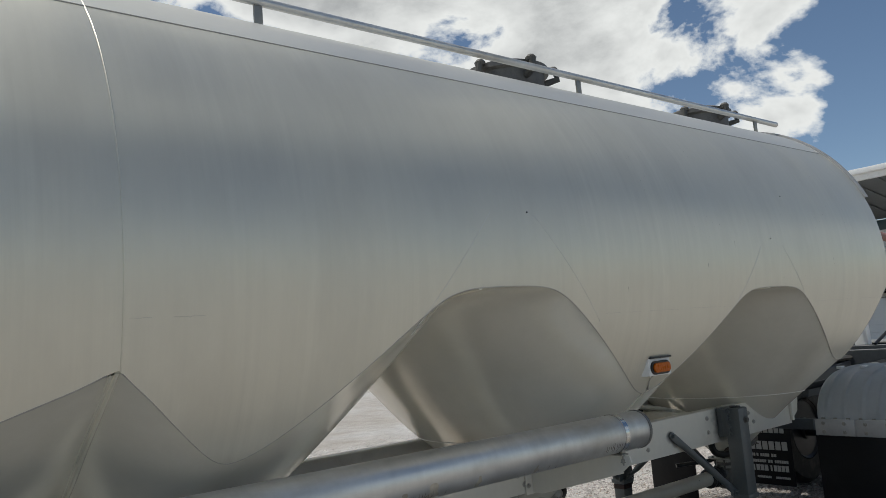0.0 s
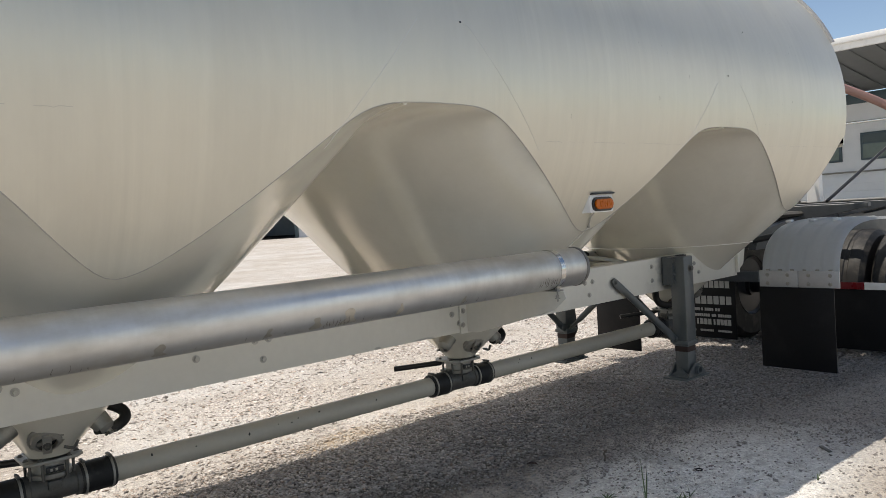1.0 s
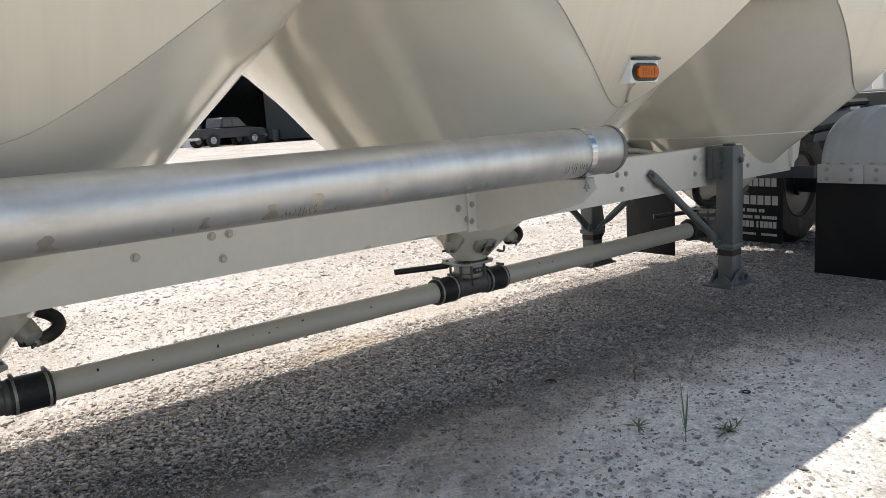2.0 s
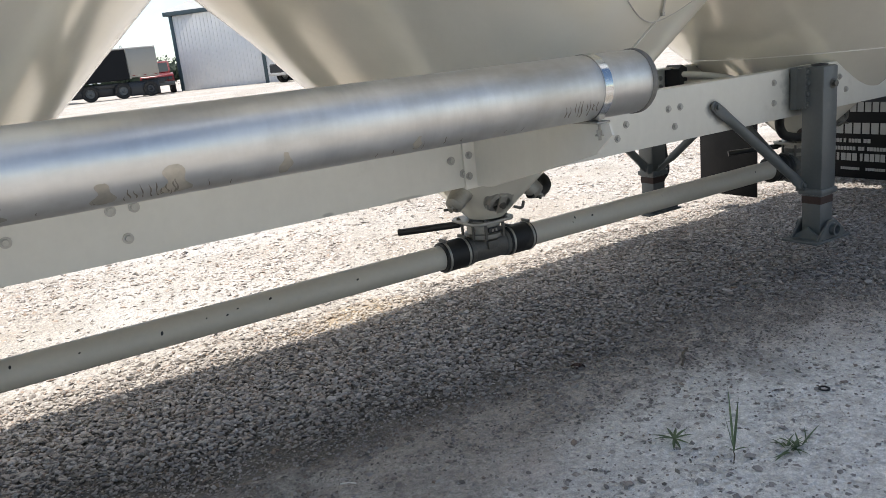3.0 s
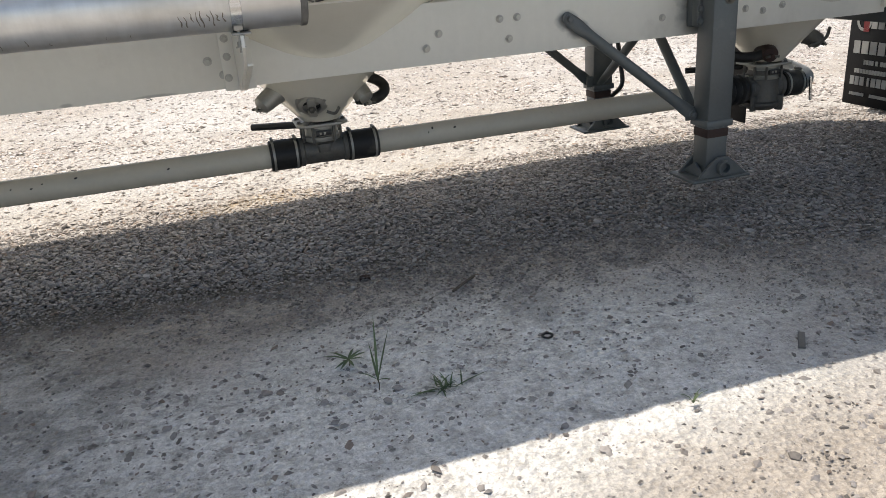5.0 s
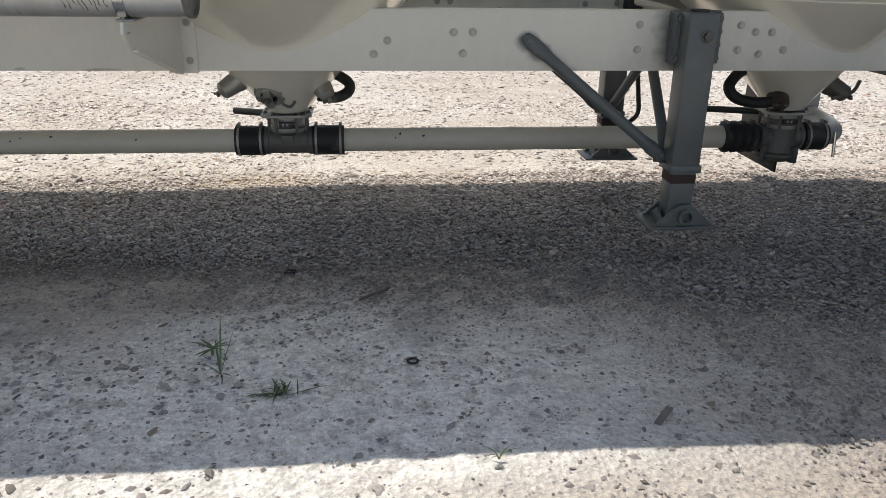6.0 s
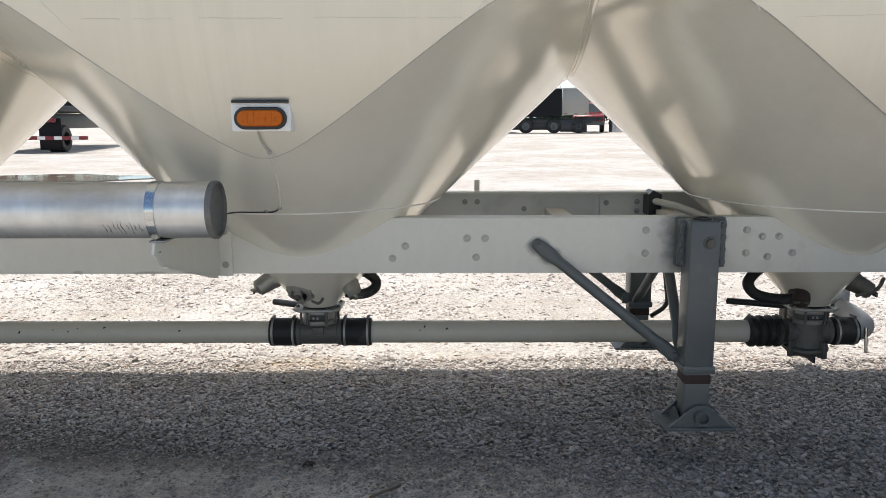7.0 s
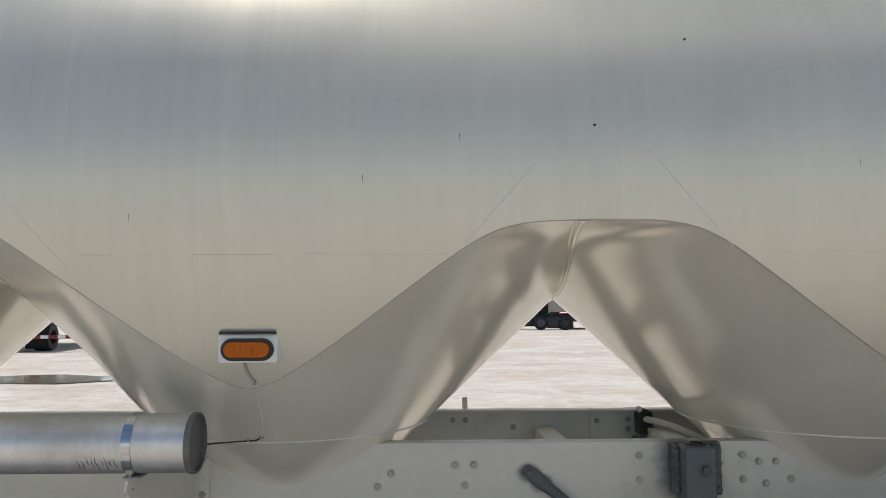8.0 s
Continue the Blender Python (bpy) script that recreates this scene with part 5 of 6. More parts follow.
for z0, z1, words in ((0.555, 0.620, ((3.845, 3.50),)), (0.410, 0.482, ((3.955, 3.485),)), (0.350, 0.376, ((3.87, 3.795), (3.785, 3.765), (3.75, 3.665), (3.65, 3.60))),
                      (0.298, 0.323, ((3.93, 3.70), (3.685, 3.64), (3.625, 3.50))), (0.228, 0.278, ((3.955, 3.845), (3.83, 3.81), (3.80, 3.685), (3.67, 3.65), (3.64, 3.50))),
                      (0.166, 0.184, ((3.95, 3.84), (3.80, 3.67), (3.63, 3.50)))):
    for ya, yb in words:
        count = max(1, round((ya - yb) / (0.80 * (z1 - z0))))
        step = (ya - yb) / count
        for k in range(count):
            part("letter_bar", box(6.8965, 6.8995, ya - (k + 0.80) * step, ya - k * step, z0, z1, 0.0), M_TEXT, lf)
part("emblem", lathe([(0.052, 0), (0.052, 0.003), (0.036, 0.003), (0.036, 0)], at(6.8995, 3.90, 0.59, pose(0, 0, 0, 0, -90, 0)), 28, closed=True), M_TEXT, lf)
part("emblem", box(6.8965, 6.8995, 3.86, 3.90, 0.535, 0.60, 0.0), M_RED, lf, "red part of the emblem")

# rear lamp bar, red and white
part("tail_bar", box(6.20, 6.23, 2.9, 3.95, 0.70, 0.78, 0.004), M_FRAME, tractor)
part("flap_bar", box(7.00, 7.012, 2.46, 2.76, 0.565, 0.62, 0.002), M_RED, tractor, "red reflective tape on a bar")
part("flap_bar", box(7.00, 7.012, 2.20, 2.459, 0.565, 0.62, 0.002), M_WHITE, tractor, "white reflective tape on a bar")
part("inner_flap", box(7.014, 7.024, 2.20, 2.76, 0.09, 0.60, 0.002), M_FLAP, tractor)
part("bar_arm", sweep([(7.03, 2.74, 0.59), (7.06, 3.0, 0.95)], 0.02, 10), M_DARK, tractor)

part("hose_post", prism([(2.98, 1.245), (3.10, 1.245), (3.08, 1.52), (3.03, 1.60), (2.99, 1.60)], 0, 7.55, 7.62, None, 0.006), M_WHITE, tractor, "white hose post")
part("brace_rod", sweep([(7.6, 2.95, 1.25), (8.7, 2.78, 1.75)], 0.014, 8), M_BLACK, tractor)
part("coiled_line", sweep(curve([(7.50, 3.06, 1.56), (7.42, 3.10, 1.45), (7.40, 3.12, 1.30), (7.50, 3.14, 1.26)]), 0.012, 8), M_BLACK, tractor)
# delivery hose from the tank's front head down to the tractor
part("front_hose", sweep(curve([(6.45, 3.05, 2.35), (6.8, 2.82, 2.25), (7.2, 2.58, 2.12), (7.7, 2.36, 1.90), (8.1, 2.32, 1.56), (8.25, 2.55, 1.26)]), 0.033, 18), M_HOSE, trailer, "faded red-brown hose")

# ---- yard beyond ----
def placed(name, x, y, turn, label, category, group=""):
    ob = new(name)
    ob.empty_display_size = 0.1
    ob.matrix_basis = pose(x, y, float(ground_height(np.array(x), np.array(y))), 0, 0, turn)
    return tagged(ob, label, category, group)


def local(name, bm, mat, parent, label=""):
    """A part in its thing's own coordinates."""
    ob = part(name, bm, mat, None, label)
    ob.parent = parent
    return ob


def road_wheel(parent, x, y, r=0.52, w=0.3, rim=M_GREY):
    t = local("wheel", lathe([(r * 0.56, -w / 2), (r * 0.9, -w / 2), (r, -w / 2 + 0.05), (r, w / 2 - 0.05), (r * 0.9, w / 2), (r * 0.56, w / 2)], at(x, y, r, ALONG_Y), 28, closed=True), M_RUBBER, parent)
    q = local("rim", lathe([(r * 0.57, -w / 2 + 0.03), (r * 0.52, -w / 2), (r * 0.4, -w / 2 + 0.05), (r * 0.2, -w / 2 + 0.02), (0.05, -w / 2 - 0.02), (0.05, w / 2), (r * 0.57, w / 2 - 0.03)], at(x, y, r, ALONG_Y), 20), rim, t, "bright rim")
    return t


# tarped dump trailer with a bare metal tail
dump = placed("dump_trailer", 9.2, 57.0, -8, "black tarped dump trailer with a bare metal tail box", "trailer")
local("tub", prism([(-1.0, 1.2), (3.4, 1.2), (3.4, 3.15), (-1.0, 3.15)], 1, -1.2, 1.2, None, 0.03), M_TARP, dump)
tail = local("tail_box", box(3.45, 5.3, -1.2, 1.2, 1.3, 3.15, 0.03), M_CAST, dump, "dented bare aluminium tail box")
for k in range(9):
    local("side_stake", box(3.41, 3.55, -1.235, -1.19, 1.25 + k * 0.21, 1.36 + k * 0.21, 0.005), M_CAST, tail)
for k in range(5):
    local("tape", box(3.6 + k * 0.35, 3.78 + k * 0.35, -1.21, -1.2, 1.40, 1.44, 0.0), M_RED if k % 2 == 0 else M_ALU, tail)
local("top_rail", sweep([(-1.0, -1.2, 3.18), (5.3, -1.2, 3.18)], 0.05, 8), M_ALU, dump)
for k in range(7):
    x = -0.8 + k * 0.68
    local("tarp_bow", sweep([(x, 1.2 * math.cos(t), 3.16 + 0.28 * math.sin(t)) for t in np.linspace(0, math.pi, 9)], 0.03, 6), M_ALU, dump)
local("chassis", box(-1.6, 5.6, -0.55, 0.55, 0.75, 1.05, 0.02), M_DARK, dump)
# dark block added to fill the dark gap between the wheels
local("under_tank", box(-1.2, 3.35, -0.5, 0.5, 0.25, 0.9, 0.04), M_DARK, dump)
local("mud_guard", box(3.3, 5.2, -1.1, 1.1, 0.12, 0.95, 0.03), M_DARK, dump)
for x in (0.85, 2.87):
    for y in (-1.0, 1.0):
        road_wheel(dump, x, y)
road_wheel(dump, 4.6, -1.12, 0.5, 0.3, M_DARK)
for k in range(3):
    local("lamp", box(0.4 + k * 0.5, 0.6 + k * 0.5, -1.215, -1.2, 1.12, 1.18, 0.0), M_WHITE, dump)

# grey end-dump trailer
d2 = placed("end_dump_trailer", 7.2, 56.0, -4, "weathered grey end-dump trailer seen from its tailgate", "trailer")
local("tailgate", box(-1.9, 1.2, -0.1, 0.1, 1.0, 2.9, 0.03), M_GRIME, d2)
for x in (-1.9, -0.9, 0.15, 1.2):
    local("gate_post", box(x - 0.06, x + 0.06, -0.2, -0.1, 0.9, 3.4, 0.02), M_GRIME, d2)
for z in (1.1, 1.95, 2.8):
    local("gate_bar", box(-1.9, 1.2, -0.18, -0.1, z, z + 0.1, 0.02), M_GRIME, d2)
local("tub", prism([(-2.0, 0.95), (1.3, 0.95), (1.3, 3.3), (1.1, 3.55), (-1.8, 3.55), (-2.0, 3.3)], 1, 0.1, 7.5, None, 0.03), M_TARP, d2)
local("tarp", prism([(-1.9, 3.5), (1.2, 3.5), (0.8, 3.85), (-0.3, 4.0), (-1.4, 3.85)], 1, 0.2, 7.4), M_GREYWALL, d2)
local("chassis", box(-1.4, 0.7, -0.1, 7.4, 0.55, 0.95, 0.03), M_DARK, d2)
for x in (-1.7, 1.0):
    t = local("wheel", lathe([(0.28, -0.3), (0.47, -0.3), (0.52, -0.24), (0.52, 0.24), (0.47, 0.3), (0.28, 0.3)], at(x, 0.7, 0.52, ALONG_X), 24, closed=True), M_RUBBER, d2)
local("tail_lamp", box(0.5, 1.15, -0.16, -0.1, 0.75, 0.95, 0.01), M_RED, d2)
local("sign", box(-1.0, -0.4, -0.22, -0.18, 2.2, 2.5, 0.01), M_WHITE, d2)

# white box trailer with stake racks
wt = placed("box_trailer", 0.0, 31.0, 2, "white box trailer with vertical stake racks", "trailer")
local("body", box(-4.0, 4.0, 0, 2.5, 1.45, 4.0, 0.04), M_WHITE, wt)
for k in range(9):
    local("tape", box(-3.9 + k * 0.9, -3.5 + k * 0.9, -0.012, 0.0, 1.50, 1.56, 0.0), M_RED, wt)
for x in (2.25, 2.75, 2.95, 3.05, 3.4):
    local("stake", sweep([(x, -0.06, 1.4), (x, -0.06, 3.7)], 0.035, 8), M_CAST, wt)
    local("stake_foot", box(x - 0.12, x + 0.12, -0.1, 0.0, 1.62, 1.68, 0.01), M_DARK, wt)
local("under_frame", box(-3.9, 3.9, 0.6, 1.9, 1.1, 1.45, 0.02), M_DARK, wt)
for x in (-3.0, -1.8):
    for y in (0.25, 2.25):
        road_wheel(wt, x, y)
local("landing_leg", box(2.2, 2.36, 0.3, 0.46, 0.0, 1.2, 0.01), M_GREY, wt)
local("landing_leg", box(2.2, 2.36, 2.0, 2.16, 0.0, 1.2, 0.01), M_GREY, wt)

# flatbed with a striped bumper, seen through the gap between hoppers
fb = placed("flatbed_truck", -11.6, 29.0, 3, "dark flatbed truck with a red and white striped bumper bar", "truck")
local("deck", box(-1.9, 1.3, 0.0, 7.5, 1.55, 1.78, 0.03), M_DARK, fb)
for k in range(6):
    local("deck_tape", box(-1.8 + k * 0.5, -1.42 + k * 0.5, -0.012, 0.0, 1.62, 1.70, 0.0), M_RED if k % 2 == 0 else M_WHITE, fb)
local("frame", box(-1.2, 0.6, 0.4, 7.2, 0.9, 1.5, 0.03), M_DARK, fb)
bar = local("bumper_bar", box(-2.2, 2.3, -0.25, -0.13, 0.50, 0.64, 0.01), M_RED, fb)
for k in range(7):
    local("stripe", box(-2.0 + k * 0.62, -1.72 + k * 0.62, -0.262, -0.25, 0.51, 0.63, 0.0), M_WHITE, bar)
for x in (-1.45, 0.75):
    t = local("wheel", lathe([(0.28, -0.32), (0.47, -0.32), (0.52, -0.26), (0.52, 0.26), (0.47, 0.32), (0.28, 0.32)], at(x, 0.9, 0.52, ALONG_X), 24, closed=True), M_RUBBER, fb)
    local("mudflap", box(x - 0.4, x + 0.45, 0.18, 0.2, 0.12, 1.3, 0.01), M_FLAP, fb)
local("tail_lamp", box(0.55, 1.1, -0.02, 0.0, 1.15, 1.3, 0.0), M_RED, fb)
local("load", box(-1.7, 1.1, 0.3, 6.8, 1.78, 2.5, 0.06), M_TARP, fb)


def pickup(x, y, turn, mat, label):
    p = placed("pickup_truck", x, y, turn, label, "pickup truck")
    body = local("body", prism([(-2.65, 0.62), (-2.2, 0.55), (2.5, 0.50), (2.68, 0.62), (2.68, 0.98), (2.5, 1.10), (1.25, 1.20), (-2.65, 1.22)], 1, -0.97, 0.97, None, 0.07), mat, p)
    local("cab", prism([(-0.95, 1.2), (1.30, 1.2), (0.62, 1.83), (0.40, 1.90), (-0.66, 1.90), (-0.80, 1.85)], 1, -0.86, 0.86, None, 0.06), mat, p)
    for side in (-1, 1):
        local("side_window", prism([(-0.78, 1.28), (-0.05, 1.28), (-0.05, 1.78), (-0.66, 1.78)], 1, side * 0.872 - 0.006, side * 0.872 + 0.006), M_GLASS, p)
        local("side_window", prism([(0.03, 1.28), (1.08, 1.28), (0.56, 1.78), (0.03, 1.78)], 1, side * 0.872 - 0.006, side * 0.872 + 0.006), M_GLASS, p)
        for wx in (-1.65, 1.65):
            local("wheel_arch", lathe([(0.44, -0.02), (0.52, -0.02), (0.52, 0.02), (0.44, 0.02)], at(wx, side * 0.955, 0.46, ALONG_Y), 24, closed=True), M_BLACK, body)
            road_wheel(p, wx, side * 0.86, 0.43, 0.28, M_ALU)
        local("head_lamp", box(2.64, 2.70, side * 0.72 - 0.14, side * 0.72 + 0.14, 0.78, 0.96, 0.02), M_GLASS, p)
    local("windscreen", prism([(1.18, 1.24), (1.24, 1.26), (0.68, 1.80), (0.62, 1.78)], 1, -0.74, 0.74), M_GLASS, p)
    local("grille", box(2.66, 2.71, -0.55, 0.55, 0.72, 0.96, 0.01), M_BLACK, p)
    local("bumper", box(2.60, 2.80, -0.97, 0.97, 0.46, 0.68, 0.04), M_GREY, p)
    local("rear_bumper", box(-2.78, -2.6, -0.95, 0.95, 0.46, 0.64, 0.04), M_ALU, p)
    return p


pickup(15.5, 61.5, -102, M_RED, "red pickup truck parked beside the shed").scale = (1.18, 1.18, 1.22)
pickup(23.0, 50.0, 12, M_DARK, "dark pickup truck parked before the shed wall")

# steel shed with an open bay; its wall stands askew to the trailer
shed = placed("steel_shed", 16.8, 60.0, -46.7, "pale steel shed with dark trim and an open bay", "building")
HGT = 5.35
for a, b, z0, z1 in ((0.2, 6.9, 0, HGT), (7.15, 8.6, 0, HGT), (8.6, 17.0, 4.7, HGT), (17.0, 27.0, 0, HGT)):
    wl_ = local("wall", box(a, b, 0, 0.15, z0, z1, 0.01), M_SIDING, shed)
    if z0 == 0:
        for k in range(int((b - a) / 0.3)):
            x = a + 0.15 + 0.3 * k
            local("wall_rib", prism([(x - 0.03, 0.0), (x - 0.015, -0.03), (x + 0.015, -0.03), (x + 0.03, 0.0)], 2, 0.05, z1 - 0.05), M_SIDING, wl_)
for x in (0.0, 6.9, 8.52, 17.0):
    local("corner_trim", box(x, x + 0.26, -0.06, 0.16, 0, HGT, 0.01), M_TRIM, shed)
local("eave_trim", box(-0.3, 27.3, -0.3, 0.2, HGT, HGT + 0.28, 0.02), M_TRIM, shed)
local("roof", prism([(-0.3, HGT + 0.28), (7.0, HGT + 2.2), (14.3, HGT + 0.28)], 0, -0.3, 27.3), M_GREYWALL, shed)
local("end_wall", box(0.0, 0.15, 0.16, 14.0, 0, HGT, 0.01), M_SIDING, shed)
local("far_end_wall", box(26.85, 27.0, 0.16, 14.0, 0, HGT, 0.01), M_SIDING, shed)
local("back_wall", box(0.0, 27.0, 13.85, 14.0, 0, HGT, 0.01), M_SIDING, shed)
# near-black partition and floor: the open bay's inner shade put into their colour
local("partition", box(8.5, 8.6, 0.16, 13.8, 0, HGT, 0.01), M_TARP, shed)
local("bay_floor", box(8.6, 26.8, 0.16, 13.8, 0.0, 0.03, 0.0), M_TARP, shed)
local("bench", box(10.2, 12.0, 4.0, 4.8, 0.03, 1.0, 0.02), M_GREY, shed)
local("drum", lathe([(0.28, 0.03), (0.3, 0.05), (0.3, 0.88), (0.28, 0.9)], at(13.2, 3.0, 0), 20), M_GREY, shed)

# low office with a lean-to canopy, ahead of the trailer
off = placed("office_building", 33.0, 14.0, 0, "white office building with a ribbed lean-to canopy", "building")
local("wall", box(0, 0.2, -12, 4, 0, 4.6, 0.02), M_SIDING, off)
for z in np.arange(0.3, 4.5, 0.3):
    local("siding_lap", prism([(0.0, z), (-0.02, z), (0.0, z + 0.28)], 1, -12, 4), M_SIDING, off)
local("fascia_band", box(-0.06, 0.2, -12, 4, 4.6, 5.0, 0.02), M_TRIM, off)
local("gutter", box(-0.08, -0.02, -12, 4, 3.84, 3.92, 0.01), M_STEEL, off)
for y in (-8.0, -3.9, 0.2):
    w = local("window", box(-0.07, 0.02, y - 1.7, y + 1.7, 2.38, 3.45, 0.02), M_TRIM, off, "dark window frame")
    local("pane", box(-0.085, -0.06, y - 1.6, y + 1.6, 2.46, 3.0, 0.0), M_GLAZE, w)
    local("pane", box(-0.085, -0.06, y - 1.6, y + 1.6, 3.06, 3.38, 0.0), M_GLASS, w)
    local("blind", sweep(curve([(-0.10, y - 0.3, 2.95), (-0.10, y - 0.25, 2.75), (-0.10, y - 0.4, 2.6)]), 0.02, 6), M_BLACK, w)
local("hand_rail", sweep([(-0.12, -10, 1.95), (-0.12, 3.9, 1.95)], 0.03, 8), M_CAST, off)
local("canopy_roof", prism([(-6.2, 5.88), (0.2, 5.06), (0.2, 5.14), (-6.2, 6.0)], 1, -12.5, 4.5), M_SOFFIT, off)
for y in np.arange(-12.0, 4.2, 0.8):
    local("canopy_rib", prism([(-6.1, 5.835), (0.0, 5.025), (0.0, 5.05), (-6.1, 5.865)], 1, y, y + 0.05), M_SOFFIT, off)
local("canopy_fascia", box(-6.35, -6.2, -12.6, 4.6, 5.72, 6.12, 0.02), M_WHITE, off)
local("canopy_gutter", box(-6.47, -6.35, -12.6, 4.6, 5.92, 6.10, 0.02), M_WHITE, off)
for y in (-12.0, 4.3):
    local("canopy_post", box(-6.2, -6.05, y - 0.08, y + 0.08, 0.0, 5.80, 0.01), M_WHITE, off)
local("back_wall", box(8.8, 9.0, -12, 4, 0, 4.9, 0.02), M_SIDING, off)
local("side_wall", box(0.2, 8.8, -12, -11.8, 0, 4.9, 0.02), M_SIDING, off)
local("side_wall", box(0.2, 8.8, 3.8, 4, 0, 4.9, 0.02), M_SIDING, off)
local("roof", prism([(0.0, 5.0), (4.5, 5.5), (9.1, 5.0)], 1, -12.2, 4.2), M_GREYWALL, off)

# puddle in a rut, a thin sheet with a ragged shore
rng = random.Random(8)
bm = bmesh.new()
shore = []
for k in range(48):
    t = 6.2832 * k / 48
    shore.append((-5.2 + (2.6 + 0.3 * math.sin(3 * t + 1) + rng.uniform(-0.08, 0.08)) * math.cos(t), 18.0 + (1.15 + 0.2 * math.sin(5 * t) + rng.uniform(-0.05, 0.05)) * math.sin(t)))
prism(shore, 2, -0.012, 0.006, bm)
level = max(float(ground_height(np.array(x), np.array(y))) for x, y in shore + [(-5.2, 18.0)])
for v in bm.verts:
    v.co.z += level
tagged(part("puddle", bm, M_WATER), "muddy puddle in a wheel rut", "water", kind="structure")

# tree line
def tree_line():
    rng = np.random.default_rng(5)
    n, k = 150000, 150
    cx = rng.uniform(-90, 160, k); cy = rng.uniform(165, 200, k); ch = rng.uniform(4.5, 8.2, k); cr = rng.uniform(3.0, 6.0, k)
    i = rng.integers(0, k, n)
    d = rng.normal(size=(n, 3)); d /= np.linalg.norm(d, axis=1)[:, None]
    r = rng.uniform(0.5, 1.05, n)[:, None]
    p = np.stack([cx[i], cy[i], ch[i] * 0.55], -1) + d * r * np.stack([cr[i], cr[i], ch[i] * 0.5], -1)
    p[:, 2] = np.maximum(p[:, 2], 0.4)
    s = rng.uniform(0.14, 0.36, n)
    a, b = rng.normal(size=(n, 3)), rng.normal(size=(n, 3))
    v = np.stack([p + a * s[:, None] * 0.6, p + b * s[:, None] * 0.6, p - (a + b) * s[:, None] * 0.4], 1).reshape(-1, 3)
    faces = np.arange(3 * n).reshape(-1, 3)
    g = (1 + 5 ** 0.5) / 2                     # a dense heart in every crown
    knob = np.array([(-1, g, 0), (1, g, 0), (-1, -g, 0), (1, -g, 0), (0, -1, g), (0, 1, g), (0, -1, -g), (0, 1, -g), (g, 0, -1), (g, 0, 1), (-g, 0, -1), (-g, 0, 1)]) / 1.9
    tri = np.array([(0, 11, 5), (0, 5, 1), (0, 1, 7), (0, 7, 10), (0, 10, 11), (1, 5, 9), (5, 11, 4), (11, 10, 2), (10, 7, 6), (7, 1, 8), (3, 9, 4), (3, 4, 2), (3, 2, 6), (3, 6, 8), (3, 8, 9),
                    (4, 9, 5), (2, 4, 11), (6, 2, 10), (8, 6, 7), (9, 8, 1)])
    heart = knob[None] * rng.uniform(0.6, 0.95, (k, 12, 1)) * np.stack([cr, cr, ch * 0.5], -1)[:, None] + np.stack([cx, cy, ch * 0.52], -1)[:, None]
    faces = np.concatenate([faces, (tri[None] + 3 * n + 12 * np.arange(k)[:, None, None]).reshape(-1, 3)])
    return mesh_of("tree_line", np.concatenate([v, heart.reshape(-1, 3)]).tolist(), faces.tolist(), M_LEAF, False)


tagged(new("tree_line", tree_line()), "far line of leafy green trees", "trees", kind="stuff")

# ---- small things on the ground ----
def ground_z(x, y):
    return float(ground_height(np.array(x), np.array(y)))


def blade(bm, x, y, lean, length, width, bend, z0):
    """One grass blade, folded along its midrib."""
    pts = []
    for k in range(7):
        t = k / 6
        out = length * (t * math.cos(bend * t * 0.5) if bend < 2 else t)
        h = length * math.sin(min(1.5, 1.45 - bend * t)) * t if bend < 2 else length * 0.25 * math.sin(math.pi * t) + 0.012
        reach = length * t * (0.15 + 0.85 * min(1, bend) * t) if bend < 2 else length * t
        c = Vector((x + reach * math.cos(lean), y + reach * math.sin(lean), z0 + max(h, 0.004)))
        side = Vector((-math.sin(lean), math.cos(lean), 0)) * width * (1 - t ** 1.6) * (0.5 + 0.5 * min(1, 4 * t + 0.3))
        pts.append((bm.verts.new(c + side), bm.verts.new(c - Vector((0, 0, width * 0.4))), bm.verts.new(c - side)))
    for a, b in zip(pts, pts[1:]):
        bm.faces.new((a[0], a[1], b[1], b[0]))
        bm.faces.new((a[1], a[2], b[2], b[1]))


def weed(name, x, y, blades, label):
    t = thing(name, (x, y, ground_z(x, y)), label, "weed", "weeds in the dust")
    for lean, length, width, bend in blades:
        bm = bmesh.new()
        blade(bm, x, y, lean, length, width, bend, ground_z(x, y))
        part("blade", bm, M_GRASS, t)
    return t


def spike(bm, base, lean, length, width, rise, droop):
    """One narrow pointed leaf that rises from its base and droops towards its tip."""
    pts, d = [], Vector((math.cos(lean), math.sin(lean), 0))
    for k in range(6):
        t = k / 5
        c = Vector(base) + d * length * t * math.cos(rise) + Vector((0, 0, length * (t * math.sin(rise) - droop * t * t)))
        c.z = max(c.z, base[2] + 0.002 if k else base[2])
        w = width * (0.45 + 1.6 * t * (1 - t)) * (1 - t ** 3) + 0.0002
        side = Vector((-d.y, d.x, 0)) * w
        pts.append((bm.verts.new(c + side), bm.verts.new(c - Vector((0, 0, w * 0.5))), bm.verts.new(c - side)))
    for a, b in zip(pts, pts[1:]):
        bm.faces.new((a[0], a[1], b[1], b[0]))
        bm.faces.new((a[1], a[2], b[2], b[1]))


